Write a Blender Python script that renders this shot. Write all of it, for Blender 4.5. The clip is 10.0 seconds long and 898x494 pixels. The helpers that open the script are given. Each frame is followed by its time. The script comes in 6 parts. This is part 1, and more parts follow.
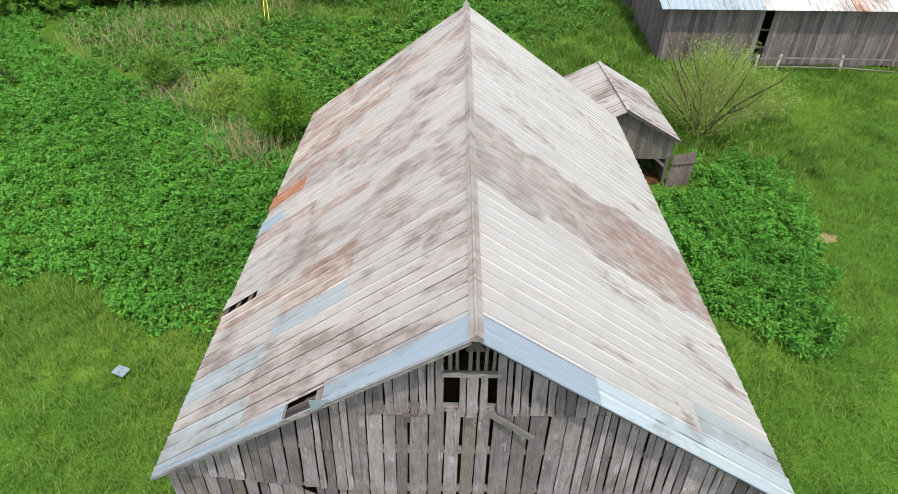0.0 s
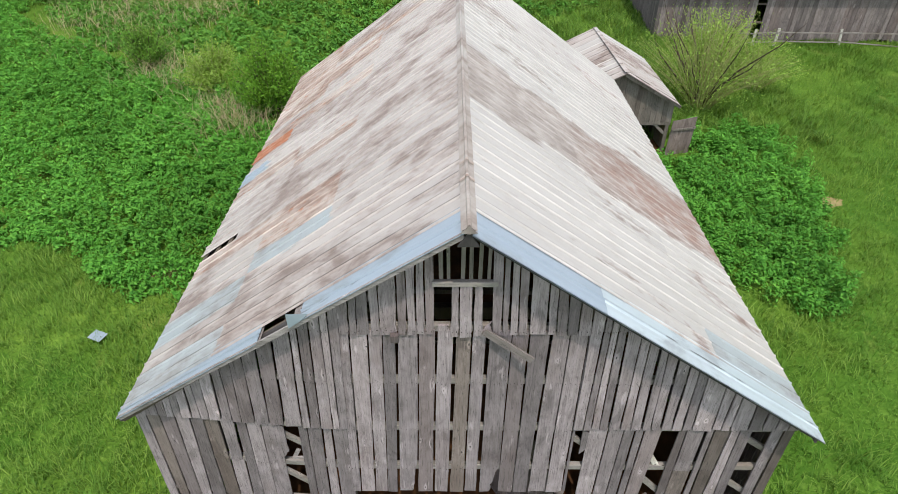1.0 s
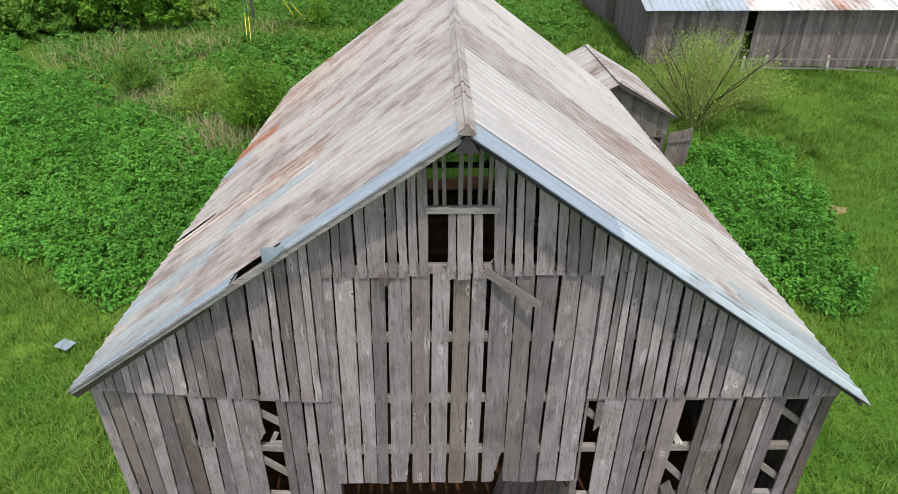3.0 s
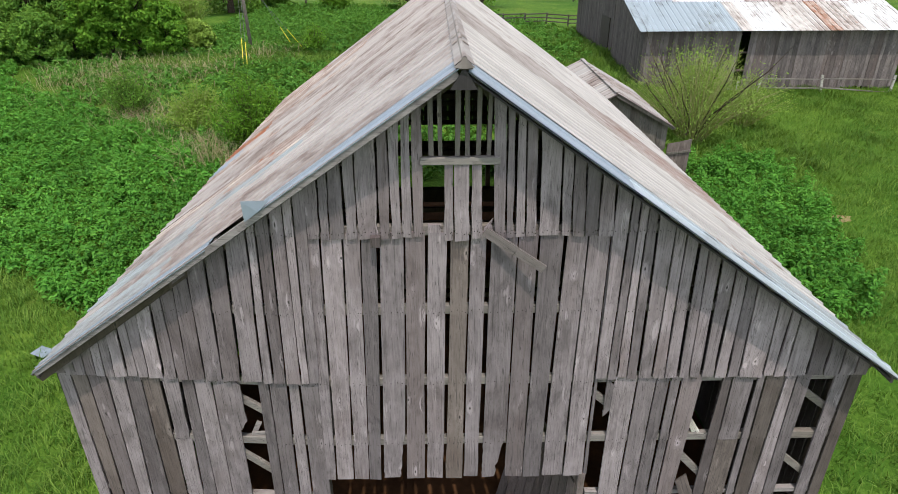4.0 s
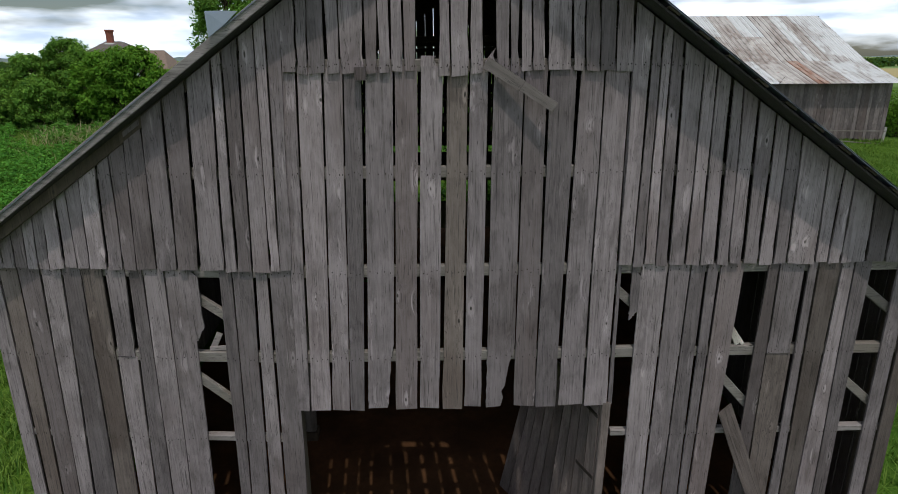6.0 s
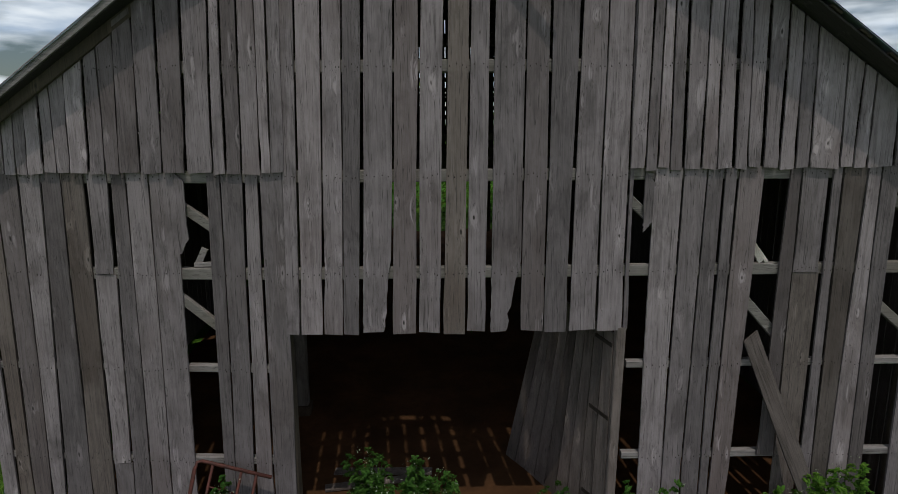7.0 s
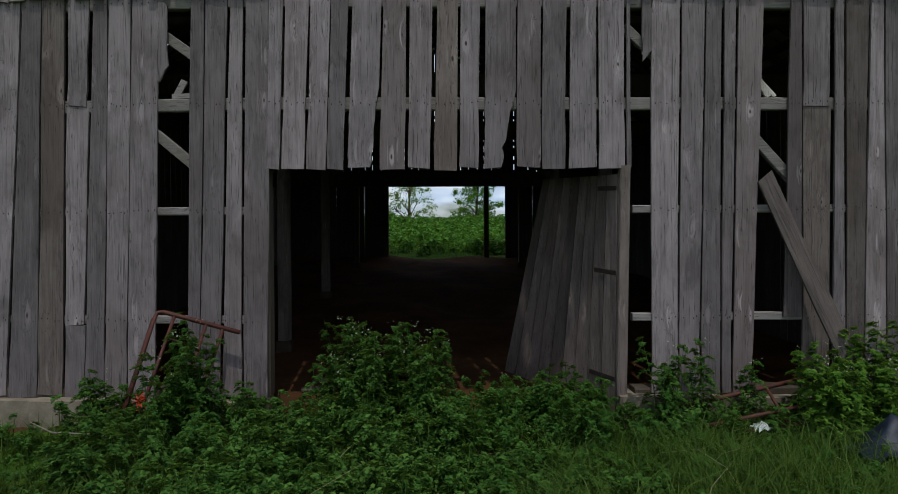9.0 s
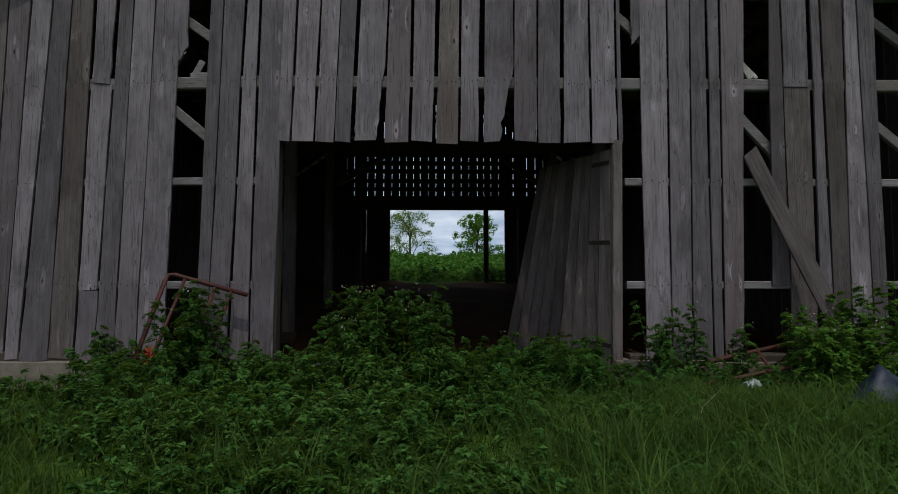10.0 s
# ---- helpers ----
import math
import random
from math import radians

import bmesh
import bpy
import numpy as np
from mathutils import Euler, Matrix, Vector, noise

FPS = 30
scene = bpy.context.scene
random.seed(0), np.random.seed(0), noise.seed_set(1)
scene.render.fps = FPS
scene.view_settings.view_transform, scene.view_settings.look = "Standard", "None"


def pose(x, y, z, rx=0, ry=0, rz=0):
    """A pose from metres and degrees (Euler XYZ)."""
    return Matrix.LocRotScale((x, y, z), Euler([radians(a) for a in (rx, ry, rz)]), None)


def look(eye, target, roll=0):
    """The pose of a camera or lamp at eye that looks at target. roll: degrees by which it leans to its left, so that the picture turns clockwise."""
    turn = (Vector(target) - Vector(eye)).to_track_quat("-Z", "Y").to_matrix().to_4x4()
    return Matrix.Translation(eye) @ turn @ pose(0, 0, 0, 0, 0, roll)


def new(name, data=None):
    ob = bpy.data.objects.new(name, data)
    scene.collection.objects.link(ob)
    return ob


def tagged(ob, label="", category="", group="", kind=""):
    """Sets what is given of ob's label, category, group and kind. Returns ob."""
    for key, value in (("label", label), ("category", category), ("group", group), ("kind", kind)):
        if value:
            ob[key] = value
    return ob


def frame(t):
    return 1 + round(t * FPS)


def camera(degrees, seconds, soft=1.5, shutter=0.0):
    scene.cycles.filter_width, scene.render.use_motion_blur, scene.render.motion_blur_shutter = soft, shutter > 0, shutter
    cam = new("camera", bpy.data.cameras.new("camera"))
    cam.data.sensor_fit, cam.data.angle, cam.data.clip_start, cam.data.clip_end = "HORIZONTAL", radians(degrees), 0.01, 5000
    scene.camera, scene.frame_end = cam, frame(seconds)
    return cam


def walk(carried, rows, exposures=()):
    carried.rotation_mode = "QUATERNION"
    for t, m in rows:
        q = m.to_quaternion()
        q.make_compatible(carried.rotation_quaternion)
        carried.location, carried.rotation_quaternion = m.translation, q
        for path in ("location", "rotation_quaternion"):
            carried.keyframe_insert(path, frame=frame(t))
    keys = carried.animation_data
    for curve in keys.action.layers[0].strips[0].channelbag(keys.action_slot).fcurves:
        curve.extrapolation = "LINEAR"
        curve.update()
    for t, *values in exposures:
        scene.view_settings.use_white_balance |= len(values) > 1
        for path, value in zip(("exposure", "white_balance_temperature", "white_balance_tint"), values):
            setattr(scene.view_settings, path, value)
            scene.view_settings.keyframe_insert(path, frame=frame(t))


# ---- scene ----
cam = camera(72.3, 10.0, soft=0.5)
PATH = [
    (0, (-0.308, -5.81, 13.716), (-0.322, -4.21, 12.516), 0.5),
    (0.5, (-0.277, -5.893, 12.841), (-0.285, -4.288, 11.648), 0.3),
    (1, (-0.219, -6.046, 12.11), (-0.221, -4.428, 10.934), 0.2),
    (1.5, (-0.23, -6.147, 11.638), (-0.223, -4.511, 10.488), 0.1),
    (2, (-0.265, -6.187, 11.304), (-0.25, -4.523, 10.194), 0.1),
    (2.5, (-0.254, -6.201, 10.81), (-0.237, -4.507, 9.747), -0.0),
    (4, (-0.256, -6.171, 9.263), (-0.223, -4.387, 8.36), -0.2),
    (4.5, (-0.287, -6.131, 8.622), (-0.247, -4.317, 7.78), -0.2),
    (5, (-0.339, -6.141, 7.918), (-0.291, -4.294, 7.153), -0.2),
    (5.5, (-0.28, -6.202, 7.225), (-0.228, -4.323, 6.541), -0.3),
    (7, (-0.273, -6.205, 4.717), (-0.229, -4.244, 4.326), -0.4),
    (7.5, (-0.227, -6.1, 4.024), (-0.181, -4.124, 3.72), -0.3),
    (8, (-0.203, -6.108, 3.231), (-0.165, -4.12, 3.016), -0.3),
    (8.5, (-0.159, -6.145, 2.497), (-0.124, -4.149, 2.376), -0.3),
    (9, (-0.188, -6.06, 1.864), (-0.144, -4.061, 1.837), -0.3),
    (9.5, (-0.185, -6.129, 1.403), (-0.142, -4.13, 1.468), -0.1),
    (10, (-0.203, -6.299, 1.024), (-0.159, -4.304, 1.162), -0.0),
]
walk(cam, [(t, look(eye, target, roll)) for t, eye, target, roll in PATH],
     [(0.0, -0.08, 6720, 7), (2.5, -0.18, 6720, 8), (4.0, -0.33, 6720, 9), (5.0, -0.62, 6600, 9), (5.5, -0.92, 6550, 8), (7.0, -1.68, 6600, 5), (8.0, -1.71, 6480, 3), (8.5, -1.64, 6380, 4), (9.5, -1.54, 6280, 6), (10.0, -1.88, 6200, 7)])

# ---- sky, sun ----
SUN_TO = Vector((0.06, -0.36, 0.93)).normalized()
world = bpy.data.worlds.new("sky")
scene.world = world
world.use_nodes = True
wt = world.node_tree
sky = wt.nodes.new("ShaderNodeTexSky")
sky.sky_type, sky.sun_disc = "NISHITA", False
sky.sun_elevation = math.asin(SUN_TO.z)
sky.sun_rotation = math.atan2(SUN_TO.x, SUN_TO.y)
cl_map = wt.nodes.new("ShaderNodeMapping")
cl_map.inputs["Scale"].default_value = (1.9, 1.9, 9.0)
cl_tc = wt.nodes.new("ShaderNodeTexCoord")
cl = wt.nodes.new("ShaderNodeTexNoise")
cl.inputs["Scale"].default_value, cl.inputs["Detail"].default_value = 2.2, 7
cl_r = wt.nodes.new("ShaderNodeValToRGB")
cl_r.color_ramp.elements[0].position, cl_r.color_ramp.elements[1].position = 0.34, 0.50
cl_mix = wt.nodes.new("ShaderNodeMix")
cl_mix.data_type = "RGBA"
cl_body = wt.nodes.new("ShaderNodeTexNoise")
cl_body.inputs["Scale"].default_value, cl_body.inputs["Detail"].default_value = 5.0, 6
cl_tone = wt.nodes.new("ShaderNodeValToRGB")
cl_tone.color_ramp.elements[0].position, cl_tone.color_ramp.elements[1].position = 0.36, 0.62
cl_tone.color_ramp.elements[0].color, cl_tone.color_ramp.elements[1].color = (0.50, 0.59, 0.73, 1), (1.0, 1.03, 1.08, 1)
cl_gain = wt.nodes.new("ShaderNodeMix")
cl_gain.data_type, cl_gain.blend_type = "RGBA", "MULTIPLY"
cl_gain.inputs[0].default_value = 1.0
cl_gain.inputs[7].default_value = (13.0, 13.4, 14.2, 1)
cl_up = wt.nodes.new("ShaderNodeSeparateXYZ")
cl_low = wt.nodes.new("ShaderNodeMapRange")
for k, v in zip((1, 2, 3, 4), (0.0, 0.34, 1.95, 1.0)):
    cl_low.inputs[k].default_value = v
cl_rise = wt.nodes.new("ShaderNodeVectorMath")
cl_rise.operation = "SCALE"
wt.links.new(cl_tc.outputs["Generated"], cl_up.inputs[0])
wt.links.new(cl_up.outputs[2], cl_low.inputs[0])
wt.links.new(cl_gain.outputs[2], cl_rise.inputs[0])
wt.links.new(cl_low.outputs[0], cl_rise.inputs["Scale"])
wt.links.new(cl_map.outputs[0], cl_body.inputs["Vector"])
wt.links.new(cl_body.outputs["Fac"], cl_tone.inputs[0])
wt.links.new(cl_tone.outputs[0], cl_gain.inputs[6])
wt.links.new(cl_rise.outputs[0], cl_mix.inputs[7])
wt.links.new(cl_tc.outputs["Generated"], cl_map.inputs["Vector"])
wt.links.new(cl_map.outputs[0], cl.inputs["Vector"])
wt.links.new(cl.outputs["Fac"], cl_r.inputs[0])
wt.links.new(cl_r.outputs[0], cl_mix.inputs[0])
wt.links.new(sky.outputs[0], cl_mix.inputs[6])
wt.links.new(cl_mix.outputs[2], wt.nodes["Background"].inputs["Color"])
wt.nodes["Background"].inputs["Strength"].default_value = 0.127
sun = new("sun", bpy.data.lights.new("sun", "SUN"))
sun.data.energy, sun.data.angle, sun.data.color = 4.0, radians(0.6), (1.0, 0.955, 0.89)
sun.matrix_basis = look(SUN_TO * 60, (0, 0, 0))


# ---- materials ----
class Mat:
    """A node material with short calls."""

    def __init__(self, name, rough=0.8, metal=0.0):
        self.m = bpy.data.materials.new(name)
        self.m.use_nodes = True
        self.t = self.m.node_tree
        self.b = self.t.nodes["Principled BSDF"]
        self.b.inputs["Roughness"].default_value, self.b.inputs["Metallic"].default_value = rough, metal

    def node(self, kind, **put):
        n = self.t.nodes.new(kind)
        for k, v in put.items():
            self.put(n.inputs[k.replace("_", " ")], v)
        return n

    def put(self, sock, v):
        if isinstance(v, bpy.types.NodeSocket):
            self.t.links.new(v, sock)
        else:
            sock.default_value = v

    def coord(self, which="Object"):
        return self.t.nodes.new("ShaderNodeTexCoord").outputs[which]

    def shifted(self, vec, island=False):
        """vec moved by each piece's own random number."""
        r = self.rand(island)
        c = self.node("ShaderNodeCombineXYZ", X=self.math("MULTIPLY", r, 37.0), Y=self.math("MULTIPLY", r, 91.0), Z=self.math("MULTIPLY", r, 53.0))
        a = self.t.nodes.new("ShaderNodeVectorMath")
        self.put(a.inputs[0], vec), self.put(a.inputs[1], c.outputs[0])
        return a.outputs[0]

    def rand(self, island=False):
        if island:
            return self.t.nodes.new("ShaderNodeNewGeometry").outputs["Random Per Island"]
        return self.t.nodes.new("ShaderNodeObjectInfo").outputs["Random"]

    def math(self, op, a, b=0.0):
        n = self.t.nodes.new("ShaderNodeMath")
        n.operation = op
        self.put(n.inputs[0], a), self.put(n.inputs[1], b)
        return n.outputs[0]

    def scaled(self, vec, s):
        n = self.t.nodes.new("ShaderNodeMapping")
        self.put(n.inputs[0], vec)
        n.inputs["Scale"].default_value = s
        return n.outputs[0]

    def noise(self, vec, scale, detail=4, rough=0.55, distort=0.0):
        n = self.node("ShaderNodeTexNoise", Vector=vec, Scale=scale, Detail=detail, Roughness=rough, Distortion=distort)
        return n.outputs["Fac"]

    def ramp(self, fac, stops):
        n = self.t.nodes.new("ShaderNodeValToRGB")
        e = n.color_ramp.elements
        while len(e) < len(stops):
            e.new(0.5)
        for el, (p, c) in zip(e, stops):
            el.position = p
            el.color = (c, c, c, 1) if isinstance(c, float) else (*c, 1)
        self.put(n.inputs[0], fac)
        return n.outputs[0]

    def mix(self, fac, a, b, how="MIX"):
        n = self.t.nodes.new("ShaderNodeMix")
        n.data_type, n.blend_type = "RGBA", how
        for k, v in ((0, fac), (6, a), (7, b)):
            self.put(n.inputs[k], (*v, 1) if isinstance(v, tuple) and len(v) == 3 else v)
        return n.outputs[2]

    def color(self, c):
        self.put(self.b.inputs["Base Color"], (*c, 1) if isinstance(c, tuple) else c)

    def bump(self, height, strength=0.4, dist=0.01):
        n = self.node("ShaderNodeBump", Height=height, Strength=strength, Distance=dist)
        self.t.links.new(n.outputs[0], self.b.inputs["Normal"])


def wood(name, dark, light, brown, island=False, lo=0.78, hi=1.18, axis=2):
    """Weathered board: fibres along one axis, checks, knots, water streaks."""
    m = Mat(name, 0.85)
    v = m.shifted(m.coord("Object"), island)
    def fibre(across, run):
        return m.scaled(v, tuple(run if k == axis else across for k in range(3)))

    warp = m.t.nodes.new("ShaderNodeVectorMath")
    m.put(warp.inputs[0], fibre(6.0, 2.3)), m.put(warp.inputs[1], m.node("ShaderNodeTexNoise", Vector=m.scaled(v, (0.4, 0.4, 0.4)), Scale=3.0, Detail=1).outputs["Color"])
    kn = m.node("ShaderNodeTexVoronoi", Vector=warp.outputs[0], Scale=1.0)
    kd = kn.outputs["Distance"]
    some = m.ramp(m.node("ShaderNodeSeparateColor", Color=kn.outputs["Color"]).outputs[0], [(0.40, 0.0), (0.46, 1.0)])
    # the fibres swerve round the knots
    swerve = m.t.nodes.new("ShaderNodeVectorMath")
    swerve.operation = "MULTIPLY_ADD"
    bend = m.math("MULTIPLY", m.ramp(kd, [(0.0, 1.0), (0.45, 0.0)]), some)
    m.put(swerve.inputs[0], m.node("ShaderNodeCombineXYZ", X=bend, Y=bend, Z=bend).outputs[0])
    swerve.inputs[1].default_value = (0.035, 0.035, 0.035)
    m.put(swerve.inputs[2], v)
    v = swerve.outputs[0]
    g1 = m.noise(fibre(70, 2.6), 1.0, 6, 0.65, 0.6)
    g2 = m.noise(fibre(24, 0.9), 1.0, 5, 0.6, 0.9)
    g3 = m.noise(fibre(3.2, 1.7), 1.0, 5, 0.65, 0.5)
    gm = m.noise(fibre(13, 1.9), 1.0, 5, 0.62, 1.2)
    crack = m.noise(fibre(42, 0.7), 1.0, 2, 0.5, 0.3)
    mid = tuple(0.48 * (a + b) for a, b in zip(dark, light))
    low, high = tuple(0.22 * a + 0.78 * b for a, b in zip(dark, mid)), tuple(0.7 * a + 0.3 * b for a, b in zip(mid, light))
    c = m.ramp(g1, [(0.28, low), (0.5, mid), (0.70, high)])
    c = m.mix(m.ramp(g2, [(0.50, 0.0), (0.66, 0.32)]), c, tuple(0.75 * a for a in dark))
    c = m.mix(m.ramp(gm, [(0.52, 0.0), (0.70, 0.45)]), c, light)
    c = m.mix(m.ramp(gm, [(0.30, 0.45), (0.44, 0.0)]), c, tuple(0.9 * a for a in dark))
    c = m.mix(m.ramp(g3, [(0.48, 0.0), (0.66, 0.6)]), c, m.mix(g1, tuple(0.75 * a for a in light), light))
    c = m.mix(m.ramp(g3, [(0.32, 0.5), (0.45, 0.0)]), c, tuple(0.8 * a for a in dark))
    g4 = m.noise(fibre(0.9, 0.55), 1.0, 3, 0.6)
    c = m.mix(m.ramp(g4, [(0.36, 0.45), (0.48, 0.0)]), c, m.mix(g2, brown, tuple(0.8 * a for a in dark)))
    r = m.rand(island)
    c = m.mix(m.ramp(r, [(0.78, 0.0), (0.9, 0.5)]), c, m.mix(g2, brown, dark))
    c = m.mix(m.ramp(m.math("ABSOLUTE", m.math("ADD", crack, -0.5)), [(0.005, 0.7), (0.013, 0.0)]), c, (0.03, 0.025, 0.022))
    c = m.mix(m.math("MULTIPLY", some, m.ramp(m.math("ADD", kd, m.math("MULTIPLY", m.math("ADD", g2, -0.5), 1.5)), [(0.03, 0.6), (0.22, 0.0)])), c, tuple(min(1.0, 1.25 * a) for a in light))
    c = m.mix(m.math("MULTIPLY", some, m.ramp(m.math("ADD", kd, m.math("MULTIPLY", m.math("ADD", g1, -0.5), 0.12)), [(0.045, 0.95), (0.085, 0.0)])), c, (0.035, 0.028, 0.024))
    mul = m.math("MULTIPLY_ADD", m.math("FRACT", m.math("MULTIPLY", r, 7.31)), hi - lo)
    mul.node.inputs[2].default_value = lo
    c = m.mix(1.0, c, m.node("ShaderNodeCombineXYZ", X=mul, Y=mul, Z=mul).outputs[0], "MULTIPLY")
    m.color(c)
    m.bump(m.math("ADD", g1, m.math("MULTIPLY", g2, 1.6)), 0.38, 0.007)
    return m.m


WOOD = wood("weathered_grey_board", (0.094, 0.075, 0.076), (0.41, 0.342, 0.356), (0.168, 0.112, 0.10), lo=0.60, hi=1.40)
WOOD_LOWER = wood("weathered_lower_board", (0.088, 0.071, 0.071), (0.395, 0.33, 0.34), (0.155, 0.103, 0.09), lo=0.58, hi=1.38)
WOOD_BROWN = wood("brown_stained_board", (0.064, 0.047, 0.041), (0.27, 0.215, 0.196), (0.125, 0.078, 0.06), lo=0.66, hi=1.25)
# Near-black set: the shade under the roof edge is put into this colour.
WOOD_EAVE_SHADE = wood("eave_shade_board", (0.022, 0.019, 0.019), (0.072, 0.062, 0.062), (0.045, 0.032, 0.028), island=True)
WOOD_ISLE = wood("weathered_board_rows", (0.085, 0.07, 0.06), (0.27, 0.235, 0.205), (0.14, 0.095, 0.07), island=True)
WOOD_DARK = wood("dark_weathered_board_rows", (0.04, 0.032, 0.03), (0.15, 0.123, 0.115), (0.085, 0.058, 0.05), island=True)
WOOD_INNER = wood("dark_inner_timber", (0.055, 0.042, 0.03), (0.15, 0.115, 0.085), (0.10, 0.065, 0.04), island=True)
WOOD_GREY_X = wood("grey_loose_board", (0.112, 0.095, 0.09), (0.40, 0.355, 0.345), (0.18, 0.125, 0.108), axis=0)
WOOD_FAR = wood("far_barn_board_rows", (0.065, 0.052, 0.05), (0.27, 0.225, 0.215), (0.15, 0.10, 0.085), island=True, lo=0.6, hi=1.3)
WOOD_PALE = wood("bleached_timber", (0.36, 0.33, 0.28), (0.72, 0.68, 0.62), (0.40, 0.33, 0.25), island=True)
WOOD_PALE_X = wood("bleached_rail", (0.14, 0.12, 0.105), (0.38, 0.34, 0.315), (0.27, 0.20, 0.14), island=True, axis=0)


def sheet_metal(name, base, stain, amount, rust=0.0, rough=0.5, metal=0.3, band=None, down=0, rib0=0.435, soft=0.14, ribs=1.0, dash=0.30):
    """Old roofing tin: stains spread over the roof in soft patches, drawn out into thin streaks down the slope (world x, or y if down is 1).
    band: (y, half width) of one long stain that runs down from the ridge."""
    m = Mat(name, rough, metal)
    p = m.t.nodes.new("ShaderNodeNewGeometry").outputs["Position"]
    if down:
        q = m.node("ShaderNodeSeparateXYZ", Vector=p)
        p = m.node("ShaderNodeCombineXYZ", X=q.outputs[1], Y=q.outputs[0], Z=q.outputs[2]).outputs[0]
    v = m.shifted(p)
    patch = m.noise(m.scaled(p, (0.5, 0.75, 0.0)), 1.0, 6, 0.66, 0.5)
    streak = m.noise(m.scaled(p, (1.5, 14.0, 0.0)), 1.0, 5, 0.65, 0.2)
    fine = m.noise(m.scaled(v, (1.6, 42.0, 1.6)), 1.0, 4, 0.65)
    speck = m.noise(p, 5.5, 6, 0.7)
    blotch = m.noise(m.scaled(p, (2.4, 3.4, 0.0)), 1.0, 6, 0.68, 0.3)
    xyz = m.node("ShaderNodeSeparateXYZ", Vector=p)
    c = m.mix(m.ramp(fine, [(0.35, 0.0), (0.75, 0.22)]), base, tuple(0.8 * a for a in base))
    c = m.mix(m.ramp(speck, [(0.48, 0.0), (0.75, 0.25)]), c, tuple(0.5 * (a + b) for a, b in zip(base, stain)))
    c = m.mix(m.ramp(blotch, [(0.50, 0.0), (0.70, 0.35)]), c, tuple(0.35 * a + 0.65 * b for a, b in zip(base, stain)))
    k = m.math("ADD", m.math("MULTIPLY", patch, 1.3), m.math("ADD", m.math("MULTIPLY", streak, 0.16), m.math("MULTIPLY", blotch, 0.22)))
    deep = tuple(0.72 * a for a in stain)
    tone = m.mix(m.ramp(blotch, [(0.38, 0.0), (0.62, 1.0)]), stain, deep)
    if band:
        off = m.math("ABSOLUTE", m.math("ADD", xyz.outputs[1], -band[0]))
        k = m.math("ADD", k, m.math("MULTIPLY", m.ramp(m.math("DIVIDE", off, band[1]), [(0.55, 1.0), (1.0, 0.0)]), 0.40))
        tone = m.mix(m.ramp(m.math("MULTIPLY", xyz.outputs[0], 0.1), [(0.18, 0.0), (0.36, 0.9)]), tone, m.mix(blotch, (0.23, 0.135, 0.105), (0.11, 0.062, 0.05)))
    t = 1.06 - 0.26 * amount
    k = m.ramp(k, [(t - soft, 0.0), (t + soft, 1.0)])
    c = m.mix(m.math("MULTIPLY", k, m.ramp(blotch, [(0.36, 0.30), (0.60, 0.8)])), c, tone)
    if band:
        zone = m.math("MULTIPLY", m.ramp(m.math("DIVIDE", m.math("ADD", off, m.math("MULTIPLY", m.math("ADD", streak, -0.5), 0.7)), 1.15), [(0.72, 1.0), (0.95, 0.0)]), m.ramp(m.math("MULTIPLY", m.math("ADD", xyz.outputs[0], m.math("MULTIPLY", blotch, 1.2)), 0.1), [(0.28, 0.0), (0.42, 1.0)]))
        c = m.mix(m.math("MULTIPLY", zone, m.ramp(blotch, [(0.42, 0.12), (0.58, 0.92)])), c, m.mix(fine, (0.29, 0.185, 0.15), (0.16, 0.095, 0.078)))
        k = m.math("MAXIMUM", k, zone)
    rib = m.math("FRACT", m.math("MULTIPLY", m.math("ADD", xyz.outputs[1], rib0 + 30.5), 1 / 0.305))
    # dark line on one flank of each rib: gathered dirt plus painted rib shade
    rib_shade_dirt = m.ramp(rib, [(0.085, 0.0), (0.105, 1.0), (0.195, 1.0), (0.235, 0.0)])
    runs = m.ramp(m.noise(m.scaled(p, (0.8, 3.3, 0.0)), 1.0, 4, 0.6), [(0.40, 0.0), (0.46, 1.0)])
    here = m.math("MULTIPLY", runs, m.ramp(k, [(0.02, dash), (0.40, 0.97 if ribs else 0.0)]))
    c = m.mix(m.math("MULTIPLY", rib_shade_dirt, here), c, tuple(0.30 * a for a in stain))
    # rib tops lightened in broken runs: their sun highlight painted into the base colour
    crest = m.ramp(m.math("ABSOLUTE", m.math("ADD", m.math("FRACT", m.math("ADD", rib, 0.5)), -0.5)), [(0.04, 0.65 * ribs), (0.085, 0.0)])
    bare = m.ramp(m.noise(m.scaled(p, (0.8, 5.0, 0.0)), 1.0, 4, 0.6), [(0.38, 0.0), (0.55, 1.0)])
    c = m.mix(m.math("MULTIPLY", crest, m.math("MULTIPLY", bare, m.ramp(k, [(0.3, 1.0), (0.8, 0.45)]))), c, tuple(min(0.85, 1.6 * a) for a in base))
    if rust:
        k2 = m.ramp(m.math("ADD", m.math("MULTIPLY", streak, 0.7), m.math("MULTIPLY", speck, 0.5)), [(0.72 - 0.26 * rust, 0.0), (0.82 - 0.26 * rust, 1.0)])
        c = m.mix(m.math("MULTIPLY", k2, 0.85), c, m.mix(fine, (0.36, 0.11, 0.04), (0.19, 0.075, 0.04)))
